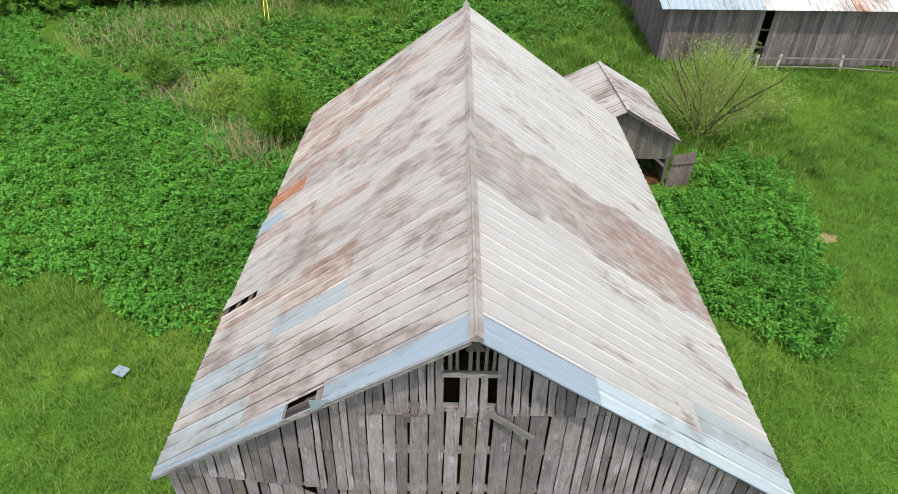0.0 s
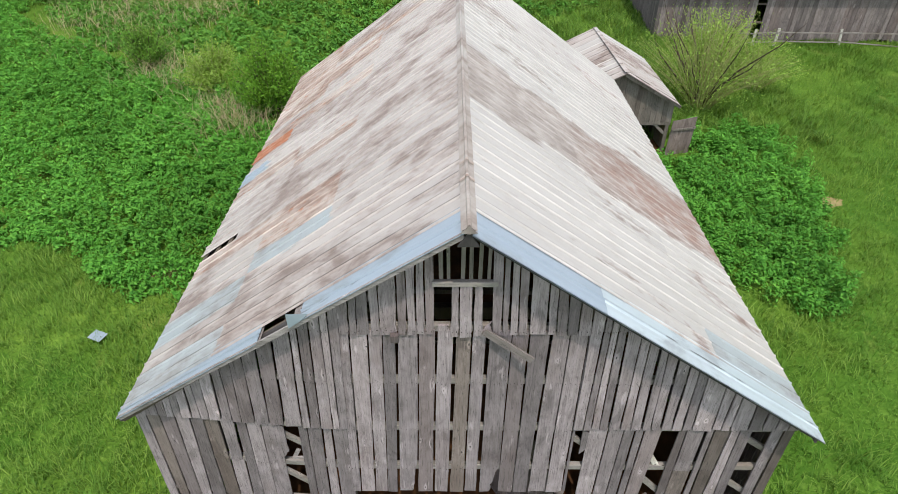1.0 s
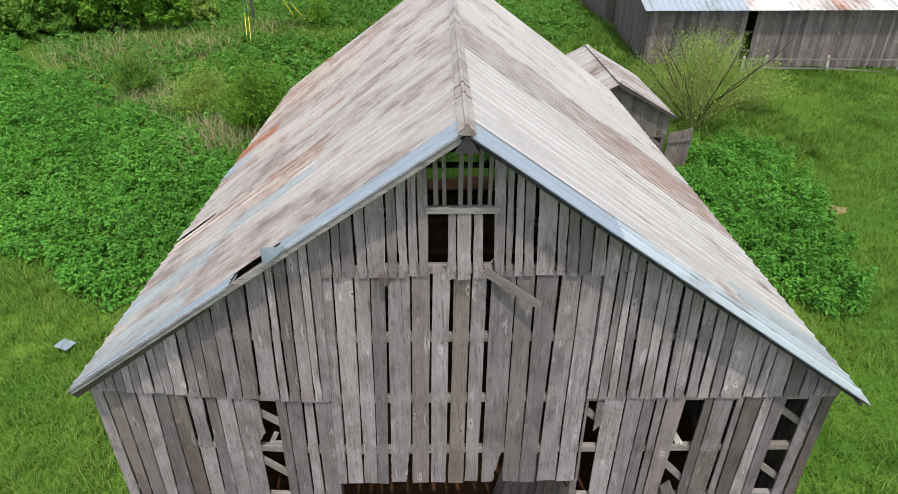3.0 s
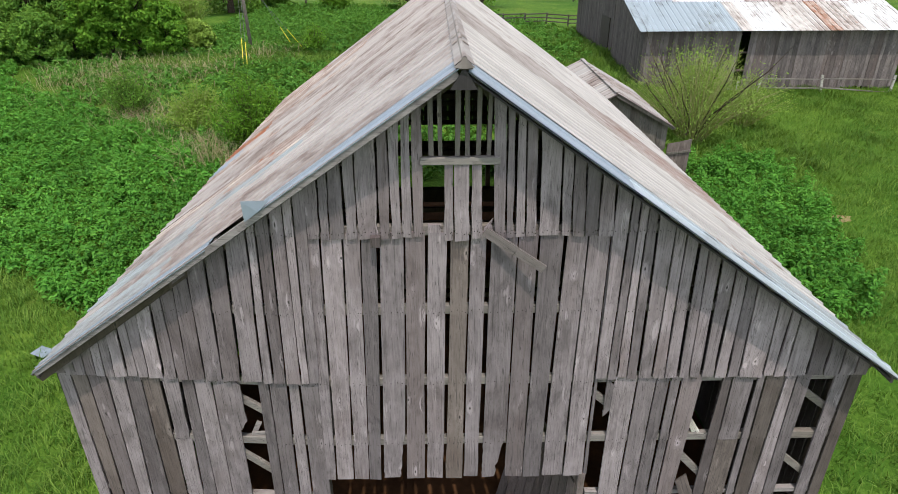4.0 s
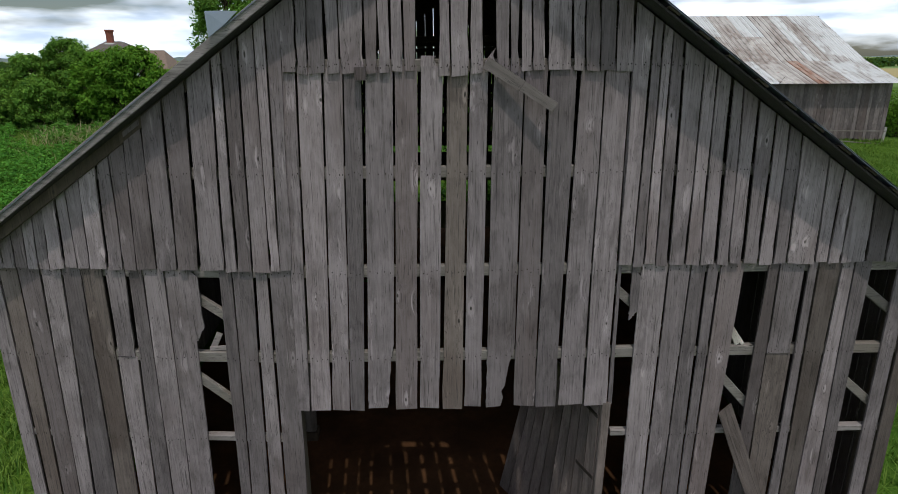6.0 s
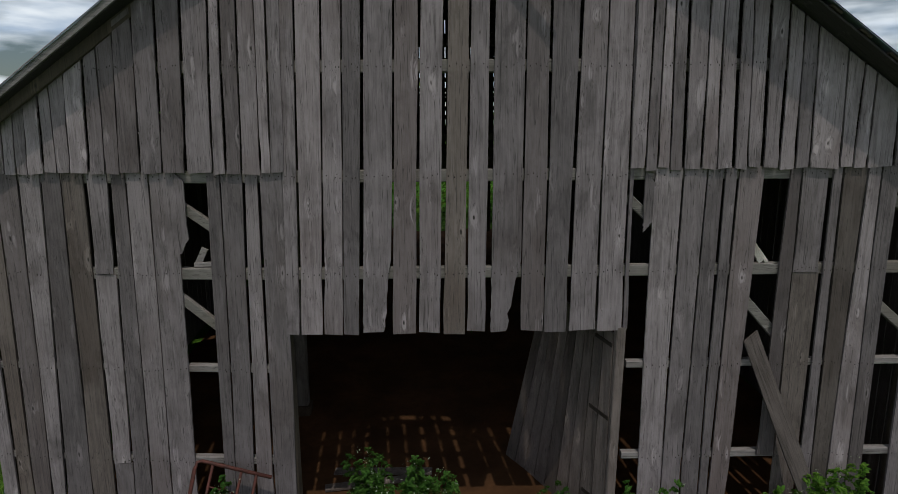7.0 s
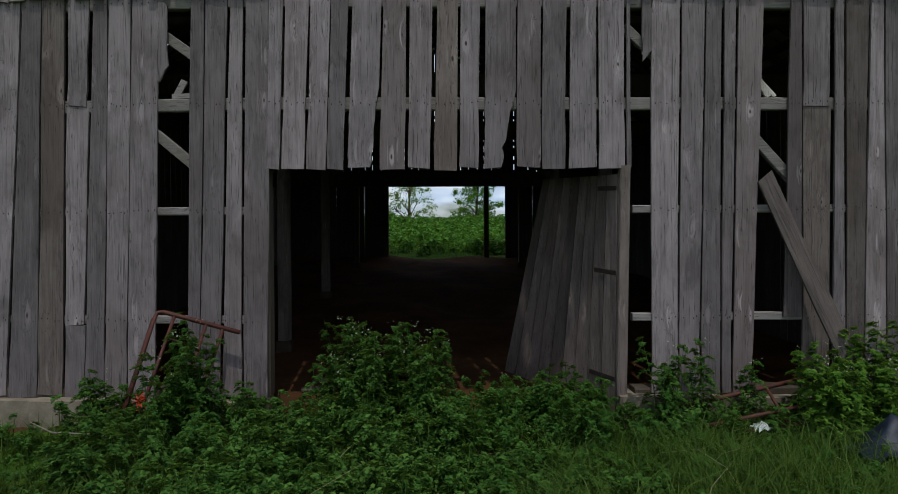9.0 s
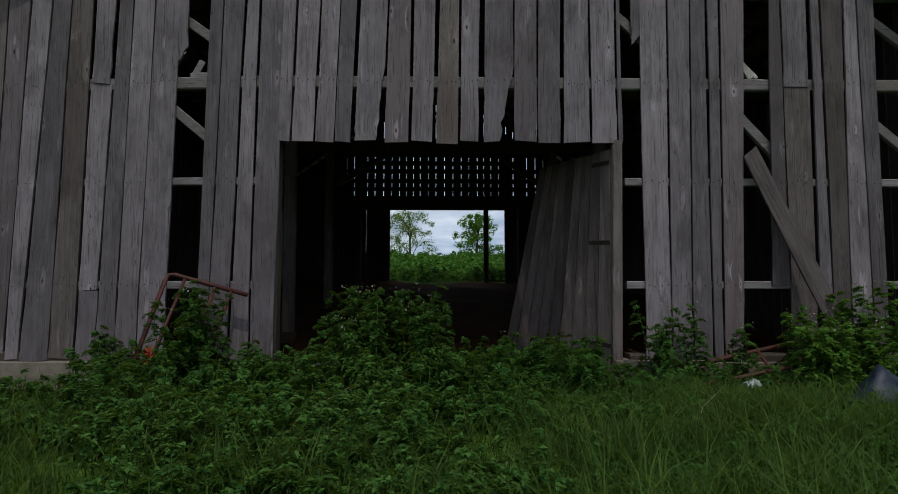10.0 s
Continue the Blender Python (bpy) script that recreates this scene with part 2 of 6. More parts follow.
    mul = m.math("MULTIPLY_ADD", m.math("FRACT", m.math("MULTIPLY", m.rand(), 5.77)), 0.12)
    mul.node.inputs[2].default_value = 0.93
    c = m.mix(1.0, c, m.node("ShaderNodeCombineXYZ", X=mul, Y=mul, Z=mul).outputs[0], "MULTIPLY")
    m.color(c)
    m.put(m.b.inputs["Roughness"], m.ramp(k, [(0.0, rough), (1.0, min(1.0, rough + 0.25))]))
    m.bump(speck, 0.25, 0.015)
    return m.m


TIN_PALE = sheet_metal("pale_oxidised_tin", (0.39, 0.362, 0.345), (0.25, 0.197, 0.176), 0.05, metal=0.1, band=(5.05, 1.5), ribs=0.85)
TIN_STAINED = sheet_metal("stained_tin", (0.385, 0.342, 0.322), (0.20, 0.137, 0.117), 0.70, 0.0, metal=0.1, ribs=0.4, dash=0.62, soft=0.09)
TIN_CAP = sheet_metal("dull_ridge_tin", (0.34, 0.30, 0.275), (0.20, 0.14, 0.115), 0.8, 0.0, metal=0.1, ribs=0.0, dash=0.0)
TIN_BROWN = sheet_metal("brown_streaked_tin", (0.40, 0.34, 0.305), (0.205, 0.112, 0.082), 1.0, 0.25, 0.6, 0.1, dash=0.8, soft=0.10)
TIN_RUST = sheet_metal("orange_rusted_tin", (0.48, 0.35, 0.28), (0.32, 0.12, 0.07), 1.3, 0.85, 0.75, 0.05)
TIN_BLUE = sheet_metal("blue_grey_galvanised_tin", (0.265, 0.31, 0.365), (0.28, 0.31, 0.33), 0.25, 0.0, 0.45, 0.3, ribs=0.15, dash=0.0)
# Near-white base: sun glare on the far roof painted into the tin colour.
FAR_GLARE = sheet_metal("far_tin_glare_in_colour", (0.66, 0.66, 0.66), (0.40, 0.33, 0.30), 0.35, metal=0.1, down=1, rib0=-10.15)
FAR_BROWN = sheet_metal("far_streaked_tin", (0.56, 0.52, 0.49), (0.24, 0.165, 0.135), 0.95, 0.1, metal=0.1, down=1, rib0=-10.15)
FAR_RUST = sheet_metal("far_rusted_tin", (0.52, 0.42, 0.36), (0.30, 0.14, 0.085), 1.1, 0.55, 0.7, 0.05, down=1, rib0=-10.15)
FAR_BLUE = sheet_metal("far_galvanised_tin", (0.33, 0.385, 0.43), (0.30, 0.33, 0.35), 0.25, 0.0, 0.45, 0.2, down=1, rib0=-10.15)
TIN_PATCH = sheet_metal("faded_galvanised_patch", (0.325, 0.352, 0.368), (0.25, 0.225, 0.21), 0.5, 0.0, 0.5, 0.2, ribs=0.3, dash=0.2)
TIN_GALV = sheet_metal("bright_galvanised_tin", (0.42, 0.47, 0.51), (0.38, 0.41, 0.43), 0.15, 0.0, 0.4, 0.3)


def plain(name, a, b, scale=6.0, rough=0.8, metal=0.0, bump=0.3):
    m = Mat(name, rough, metal)
    v = m.shifted(m.coord("Object"))
    n1, n2 = m.noise(v, scale, 5, 0.6), m.noise(v, scale * 9, 4, 0.6)
    m.color(m.mix(m.ramp(n2, [(0.3, 0.0), (0.7, 0.5)]), m.mix(m.ramp(n1, [(0.35, 0.0), (0.65, 1.0)]), a, b), b))
    m.bump(n2, bump, 0.01)
    if rough > 0.9:
        m.b.inputs["Specular IOR Level"].default_value = 0.03
    return m.m


CONCRETE = plain("old_concrete", (0.38, 0.32, 0.245), (0.19, 0.155, 0.115), 5.0)
PIPE_RED = plain("rusty_red_pipe", (0.16, 0.045, 0.032), (0.075, 0.03, 0.024), 14.0, 0.65, 0.3)
IRON_AND_SHADE = plain("dark_iron_and_shade", (0.035, 0.03, 0.028), (0.06, 0.045, 0.035), 20.0, 0.7, 0.5)
DIRT = plain("red_brown_dirt", (0.13, 0.062, 0.03), (0.06, 0.03, 0.016), 1.2, 0.95)
DRY = plain("dry_thatch", (0.30, 0.22, 0.12), (0.20, 0.17, 0.07), 6.0, 0.95)
ROPE = plain("orange_twine", (0.75, 0.11, 0.03), (0.5, 0.06, 0.02), 20.0)
TARP = plain("faded_blue_plastic", (0.02, 0.032, 0.062), (0.010, 0.016, 0.034), 5.0, 0.5)
WHITE_P = plain("white_plastic", (0.7, 0.74, 0.74), (0.55, 0.6, 0.6), 5.0, 0.4)
YELLOW = plain("yellow_plastic_guard", (0.75, 0.62, 0.02), (0.6, 0.5, 0.02), 5.0, 0.4)
POLE = plain("grey_utility_pole", (0.25, 0.21, 0.17), (0.16, 0.13, 0.11), 4.0)
WIRE = plain("steel_wire", (0.20, 0.20, 0.20), (0.14, 0.14, 0.14), 5.0, 0.5, 0.6)
BARK = plain("bark", (0.12, 0.09, 0.065), (0.06, 0.045, 0.035), 8.0, 0.95, 0.0, 0.6)
SHINGLE = plain("brown_roof_shingles", (0.17, 0.14, 0.12), (0.11, 0.09, 0.08), 3.0)
SHINGLE_TAN = plain("tan_roof_shingles", (0.26, 0.18, 0.14), (0.20, 0.14, 0.11), 3.0)
WHITE_W = plain("white_painted_siding", (0.78, 0.78, 0.76), (0.66, 0.66, 0.63), 2.0, 0.6)
BRICK = plain("red_brick", (0.30, 0.08, 0.05), (0.20, 0.06, 0.04), 6.0)
GLASS_DARK = plain("dark_window_glass", (0.03, 0.035, 0.04), (0.02, 0.022, 0.025), 2.0, 0.08)


def foliage(name, a, b, c=None, rough=0.55):
    """Leaves: colour varies leaf by leaf and over the patch; some light passes through."""
    m = Mat(name, rough)
    r = m.rand(True)
    n = m.noise(m.coord("Object"), 0.9, 3, 0.6)
    col = m.mix(m.math("MULTIPLY_ADD", r, 0.7), a, b)
    col.node.inputs[0].links[0].from_node.inputs[2].default_value = 0.0
    col = m.mix(m.ramp(n, [(0.38, 0.0), (0.66, 0.6)]), col, c or b)
    # broad darker drifts: cloud shadow over the meadow, painted into the leaf colour
    wide = m.noise(m.coord("Object"), 0.13, 4, 0.6)
    col = m.mix(m.ramp(wide, [(0.34, 0.55), (0.50, 0.0)]), col, tuple(0.6 * q for q in a))
    m.color(col)
    tr = m.node("ShaderNodeBsdfTranslucent", Color=m.mix(0.5, col, (0.35, 0.5, 0.05)))
    mixs = m.node("ShaderNodeMixShader", Fac=0.24)
    m.t.links.new(m.b.outputs[0], mixs.inputs[1]), m.t.links.new(tr.outputs[0], mixs.inputs[2])
    m.t.links.new(mixs.outputs[0], m.t.nodes["Material Output"].inputs["Surface"])
    m.b.inputs["Specular IOR Level"].default_value = 0.07
    return m.m


WEED = foliage("weed_leaves", (0.046, 0.18, 0.028), (0.235, 0.56, 0.085), (0.095, 0.31, 0.044))
# Dimmer copy of WEED for the back slope, its shade put into the colour.
WEED_BACK = foliage("meadow_weeds_shade_in_colour", (0.042, 0.155, 0.026), (0.21, 0.44, 0.075), (0.095, 0.25, 0.04))
GRASS = foliage("grass_blades", (0.034, 0.11, 0.014), (0.30, 0.42, 0.085), (0.10, 0.22, 0.03))
# Front grass darkened in colour to stand for cloud shade under the fixed sun.
GRASS_CLOUDED = foliage("cloud_dimmed_grass_blades", (0.012, 0.036, 0.007), (0.16, 0.235, 0.045), (0.033, 0.08, 0.013))
DRY_TWIG = plain("bleached_twig", (0.17, 0.14, 0.105), (0.27, 0.23, 0.18), 20.0)
GRASS_PALE = foliage("pale_arching_blades", (0.035, 0.09, 0.016), (0.20, 0.29, 0.065), (0.065, 0.14, 0.026))
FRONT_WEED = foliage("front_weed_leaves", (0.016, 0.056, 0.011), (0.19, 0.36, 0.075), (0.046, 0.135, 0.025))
# Leafy weeds at the east end, raised to a sunlit green by colour.
EAST_WEED = foliage("leafy_weeds_sun_in_colour", (0.035, 0.115, 0.016), (0.24, 0.40, 0.06), (0.10, 0.22, 0.03))
STRAW = foliage("dry_stalks", (0.36, 0.30, 0.17), (0.48, 0.41, 0.26), (0.27, 0.22, 0.13))
BUSH = foliage("bush_leaves", (0.06, 0.18, 0.02), (0.26, 0.46, 0.05), (0.12, 0.29, 0.03))
WILLOW = foliage("young_willow_leaves", (0.18, 0.30, 0.05), (0.38, 0.52, 0.11), (0.25, 0.38, 0.07))
TREE_L = foliage("tree_leaves", (0.05, 0.15, 0.026), (0.29, 0.50, 0.075), (0.13, 0.28, 0.042))
TREE_D = foliage("dark_tree_leaves", (0.022, 0.06, 0.016), (0.055, 0.125, 0.025), (0.04, 0.09, 0.02))
# Pale leaves brightened further, so the sunlit look sits in the colour itself.
AIRY = foliage("airy_leaves_sun_in_colour", (0.24, 0.33, 0.09), (0.40, 0.48, 0.16), (0.30, 0.40, 0.11))
STEM = foliage("willow_stems", (0.32, 0.31, 0.14), (0.48, 0.45, 0.21), (0.38, 0.36, 0.16))
FLOWER = foliage("pale_weed_flowers", (0.32, 0.36, 0.24), (0.48, 0.50, 0.38))


def ground_material():
    m = Mat("meadow_ground", 0.95)
    p = m.coord("Object")
    n1, n2, n3 = m.noise(p, 0.25, 5, 0.6), m.noise(p, 2.2, 5, 0.65), m.noise(p, 16.0, 4, 0.7)
    near = m.mix(m.ramp(n1, [(0.36, 0.0), (0.62, 1.0)]), (0.056, 0.135, 0.016), (0.135, 0.22, 0.03))
    near = m.mix(m.ramp(n2, [(0.40, 0.0), (0.75, 0.8)]), near, (0.038, 0.10, 0.009))
    near = m.mix(m.ramp(m.noise(p, 0.55, 4, 0.7, 0.6), [(0.60, 0.0), (0.72, 0.6)]), near, (0.25, 0.27, 0.07))
    near = m.mix(m.ramp(n3, [(0.32, 0.85), (0.56, 0.0)]), near, (0.022, 0.055, 0.007))
    near = m.mix(m.ramp(m.noise(p, 9.0, 4, 0.7), [(0.54, 0.0), (0.70, 0.7)]), near, (0.17, 0.27, 0.05))
    # large dark areas stand for passing cloud shadow, painted on the turf
    near = m.mix(m.ramp(m.noise(p, 0.09, 4, 0.6), [(0.36, 0.6), (0.52, 0.0)]), near, (0.032, 0.085, 0.009))
    # fields in the distance
    cells = m.node("ShaderNodeTexVoronoi", Vector=m.scaled(p, (0.0045, 0.011, 1.0)), Scale=1.0)
    far = m.ramp(m.node("ShaderNodeSeparateColor", Color=cells.outputs["Color"]).outputs[0],
                 [(0.0, (0.13, 0.22, 0.07)), (0.35, (0.21, 0.29, 0.10)), (0.6, (0.32, 0.28, 0.15)), (0.8, (0.12, 0.20, 0.06)), (1.0, (0.24, 0.31, 0.12))])
    xyz = m.node("ShaderNodeSeparateXYZ", Vector=p)
    y = xyz.outputs[1]
    # a pale green field, and a strip of stubble on the east side
    lea = m.mix(m.noise(p, 0.05, 4, 0.6), (0.115, 0.195, 0.055), (0.165, 0.245, 0.08))
    far = m.mix(m.ramp(m.math("MULTIPLY", y, 0.002), [(0.36, 1.0), (0.38, 0.0)]), far, lea)
    strip = m.math("MULTIPLY", m.ramp(m.math("MULTIPLY", y, 0.002), [(0.33, 0.0), (0.34, 1.0), (0.66, 1.0), (0.68, 0.0)]), m.ramp(m.math("MULTIPLY", xyz.outputs[0], 0.005), [(0.50, 0.0), (0.52, 1.0)]))
    far = m.mix(strip, far, (0.42, 0.34, 0.17))
    m.color(m.mix(m.ramp(m.math("MULTIPLY", y, 0.005), [(0.36, 0.0), (0.42, 1.0)]), near, far))
    m.bump(n2, 0.6, 0.08)
    m.b.inputs["Specular IOR Level"].default_value = 0.05
    return m.m


GROUND = ground_material()


# ---- mesh helpers ----
PLACE = {}


def thing(name, loc, label, category, group="", kind=""):
    """The Empty at the base of a thing."""
    ob = new(name)
    ob.location = loc
    ob.empty_display_size = 0.2
    PLACE[ob] = Vector(loc)
    return tagged(ob, label, category, group, kind)


def part(name, data, material, parent=None, label="", loc=(0, 0, 0), smooth=False):
    """One mesh object, its vertices relative to loc (world), under its thing."""
    if isinstance(data, tuple):
        me = bpy.data.meshes.new(name)
        me.from_pydata([tuple(v) for v in data[0]], [], data[1])
    elif isinstance(data, bmesh.types.BMesh):
        me = bpy.data.meshes.new(name)
        data.to_mesh(me)
        data.free()
    else:
        me = data
    if material and not me.materials:
        me.materials.append(material)
    if smooth:
        me.polygons.foreach_set("use_smooth", [True] * len(me.polygons))
    ob = new(name, me)
    ob.location = loc
    PLACE[ob] = Vector(loc)
    if parent:
        ob.parent = parent
        ob.matrix_parent_inverse = Matrix.Translation(-PLACE[parent])
    return tagged(ob, label)


HEX = [(0, 3, 2, 1), (4, 5, 6, 7), (0, 1, 5, 4), (1, 2, 6, 5), (2, 3, 7, 6), (3, 0, 4, 7)]


def join(pieces):
    """Several (verts, faces) as one."""
    vs, fs = [], []
    for v, f in pieces:
        k = len(vs)
        vs.extend(v)
        fs.extend(tuple(i + k for i in q) for q in f)
    return vs, fs


def box(x0, x1, y0, y1, z0, z1, c=0.0):
    """A block; c > 0 bevels its long edges a little."""
    if c <= 0:
        return [(x0, y0, z0), (x1, y0, z0), (x1, y1, z0), (x0, y1, z0), (x0, y0, z1), (x1, y0, z1), (x1, y1, z1), (x0, y1, z1)], HEX
    ring = [(x0 + c, y0), (x1 - c, y0), (x1, y0 + c), (x1, y1 - c), (x1 - c, y1), (x0 + c, y1), (x0, y1 - c), (x0, y0 + c)]
    v = [(x, y, z0) for x, y in ring] + [(x, y, z1) for x, y in ring]
    return v, [tuple(range(7, -1, -1)), tuple(range(8, 16))] + [(i, (i + 1) % 8, 8 + (i + 1) % 8, 8 + i) for i in range(8)]


def beam(a, b, w, t, up=(0, 0, 1)):
    """A squared timber from a to b, w wide and t deep, edges slightly eased."""
    a, b = Vector(a), Vector(b)
    d = (b - a).normalized()
    s = d.cross(Vector(up))
    s = s.normalized() if s.length > 1e-4 else Vector((1, 0, 0))
    u = s.cross(d)
    c = min(w, t) * 0.12
    ring = [(-w / 2 + c, -t / 2), (w / 2 - c, -t / 2), (w / 2, -t / 2 + c), (w / 2, t / 2 - c), (w / 2 - c, t / 2), (-w / 2 + c, t / 2), (-w / 2, t / 2 - c), (-w / 2, -t / 2 + c)]
    v = [a + s * x + u * y for x, y in ring] + [b + s * x + u * y for x, y in ring]
    return v, [tuple(range(7, -1, -1)), tuple(range(8, 16))] + [(i, (i + 1) % 8, 8 + (i + 1) % 8, 8 + i) for i in range(8)]


def tube(points, radii, sides=6):
    """A tapered round rod through the points."""
    pts = [Vector(p) for p in points]
    vs, fs = [], []
    for i, p in enumerate(pts):
        d = (pts[min(i + 1, len(pts) - 1)] - pts[max(i - 1, 0)]).normalized()
        s = d.cross(Vector((0.3, 0.2, 1)) if abs(d.z) < 0.9 else Vector((1, 0.1, 0))).normalized()
        u = s.cross(d)
        r = radii[i] if isinstance(radii, (list, tuple)) else radii
        vs.extend(p + (s * math.cos(a) + u * math.sin(a)) * r for a in [2 * math.pi * k / sides for k in range(sides)])
    for i in range(len(pts) - 1):
        for k in range(sides):
            a, b = i * sides + k, i * sides + (k + 1) % sides
            fs.append((a, b, b + sides, a + sides))
    fs.append(tuple(range(sides - 1, -1, -1)))
    fs.append(tuple(range(len(vs) - sides, len(vs))))
    return vs, fs


def numpy_mesh(name, verts, quads):
    """A mesh from arrays of vertices and of equal-sided faces."""
    me = bpy.data.meshes.new(name)
    n, k = quads.shape
    me.vertices.add(len(verts)), me.loops.add(n * k), me.polygons.add(n)
    me.vertices.foreach_set("co", np.ascontiguousarray(verts, dtype=np.float32).ravel())
    me.loops.foreach_set("vertex_index", np.ascontiguousarray(quads, dtype=np.int32).ravel())
    me.polygons.foreach_set("loop_start", np.arange(0, n * k, k, dtype=np.int32))
    me.update(calc_edges=True)
    return me


def unit(a):
    return a / np.maximum(np.linalg.norm(a, axis=1, keepdims=True), 1e-6)


def leaf_mesh(name, centre, size, normal, rng, slim=0.42):
    """Folded pointed leaves, one quad each."""
    n = len(centre)
    nrm = unit(normal)
    t = unit(np.cross(nrm, unit(rng.normal(size=(n, 3)))))
    b = np.cross(nrm, t)
    s = size[:, None]
    fold = nrm * s * 0.22
    v = np.stack([centre - t * s, centre + b * s * slim + fold, centre + t * s - fold * 0.6, centre - b * s * slim + fold], axis=1).reshape(-1, 3)
    return numpy_mesh(name, v, np.arange(4 * n).reshape(n, 4))


def smooth01(a, b, x):
    t = np.clip((x - a) / (b - a), 0, 1)
    return t * t * (3 - 2 * t)


def gz(x, y):
    """Height of the ground."""
    x, y = np.asarray(x, float), np.asarray(y, float)
    z = 0.086 * np.clip(y, 0, None) * (1 - smooth01(22, 44, y)) + smooth01(22, 44, y) * 2.75
    z = z - smooth01(46, 150, y) * 2.4 - smooth01(150, 600, y) * 3.0
    z = z - 0.55 * smooth01(6, 20, -x) * smooth01(2, 14, y) * (1 - smooth01(40, 70, y))
    z = z - 0.25 * smooth01(7, 16, x) * smooth01(2, 14, y) * (1 - smooth01(40, 70, y))
    rough = 0.05 * np.sin(x * 0.9 + 1.3) * np.sin(y * 0.7 + 0.4) + 0.03 * np.sin(x * 2.1 + y * 1.7)
    return z + rough * smooth01(0.5, 4, np.abs(y + 0.6) + np.maximum(np.abs(x) - 5.4, 0))


def gzs(x, y):
    return float(gz(x, y))


# ---- ground ----
def spread(lo, hi, fine_lo, fine_hi, step, growth=1.22):
    out = list(np.arange(fine_lo, fine_hi + 1e-6, step))
    d, p = step, fine_hi
    while p < hi:
        d *= growth
        p = min(hi, p + d)
        out.append(p)
    d, p = step, fine_lo
    while p > lo:
        d *= growth
        p = max(lo, p - d)
        out.insert(0, p)
    return np.array(out)


gx, gy = spread(-3500, 3500, -32, 36, 0.8), spread(-300, 4000, -8, 46, 0.8)
GX, GY = np.meshgrid(gx, gy)
gverts = np.stack([GX, GY, gz(GX, GY)], axis=2).reshape(-1, 3)
ii = np.arange(len(gx) * len(gy)).reshape(len(gy), len(gx))
gquads = np.stack([ii[:-1, :-1], ii[:-1, 1:], ii[1:, 1:], ii[1:, :-1]], axis=2).reshape(-1, 4)
ground = part("ground", numpy_mesh("ground", gverts, gquads), GROUND, smooth=True)
tagged(ground, "green meadow ground rising gently behind the barn", "ground", kind="structure")

fx, fy = np.meshgrid(np.arange(-5.0, 5.11, 0.42), np.arange(-0.1, 14.2, 0.42))
fverts = np.stack([fx, fy, gz(fx, fy) + 0.05 * smooth01(-0.1, 0.8, fy) - 0.012 * (fy < 0.2) + 0.03 * smooth01(0.2, 1, fy) * np.sin(fx * 2.3) * np.sin(fy * 1.9)], axis=2).reshape(-1, 3)
ii = np.arange(fx.size).reshape(fx.shape)
floor = part("floor", numpy_mesh("floor", fverts, np.stack([ii[:-1, :-1], ii[:-1, 1:], ii[1:, 1:], ii[1:, :-1]], axis=2).reshape(-1, 4)), DIRT, smooth=True)
tagged(floor, "bare red-brown dirt floor inside the barn", "floor", kind="structure")

# ---- the barn ----
HALF_L, HALF_R, Y_BACK = -5.24, 5.15, 14.05
RIDGE, PITCH = 8.24, 0.7036
barn = thing("barn", (0, 7, 0), "old weathered grey board barn with a rusting tin gable roof", "barn")


def roof_z(x, drop=0.16):
    return RIDGE - PITCH * abs(x) - drop


def bow_y(x):
    """The front wall gives way towards its west corner."""
    return 0.2 * (max(0.0, -1.8 - x) / 2.5) ** 1.25


def bow_x(x):
    return x * (1 + bow_y(x) / 6.15)


def rake_y(s, x):
    """The front edge of the roof, x out from the ridge: skewed on the west slope."""
    return -0.36 + 0.062 * x if s < 0 else -0.37


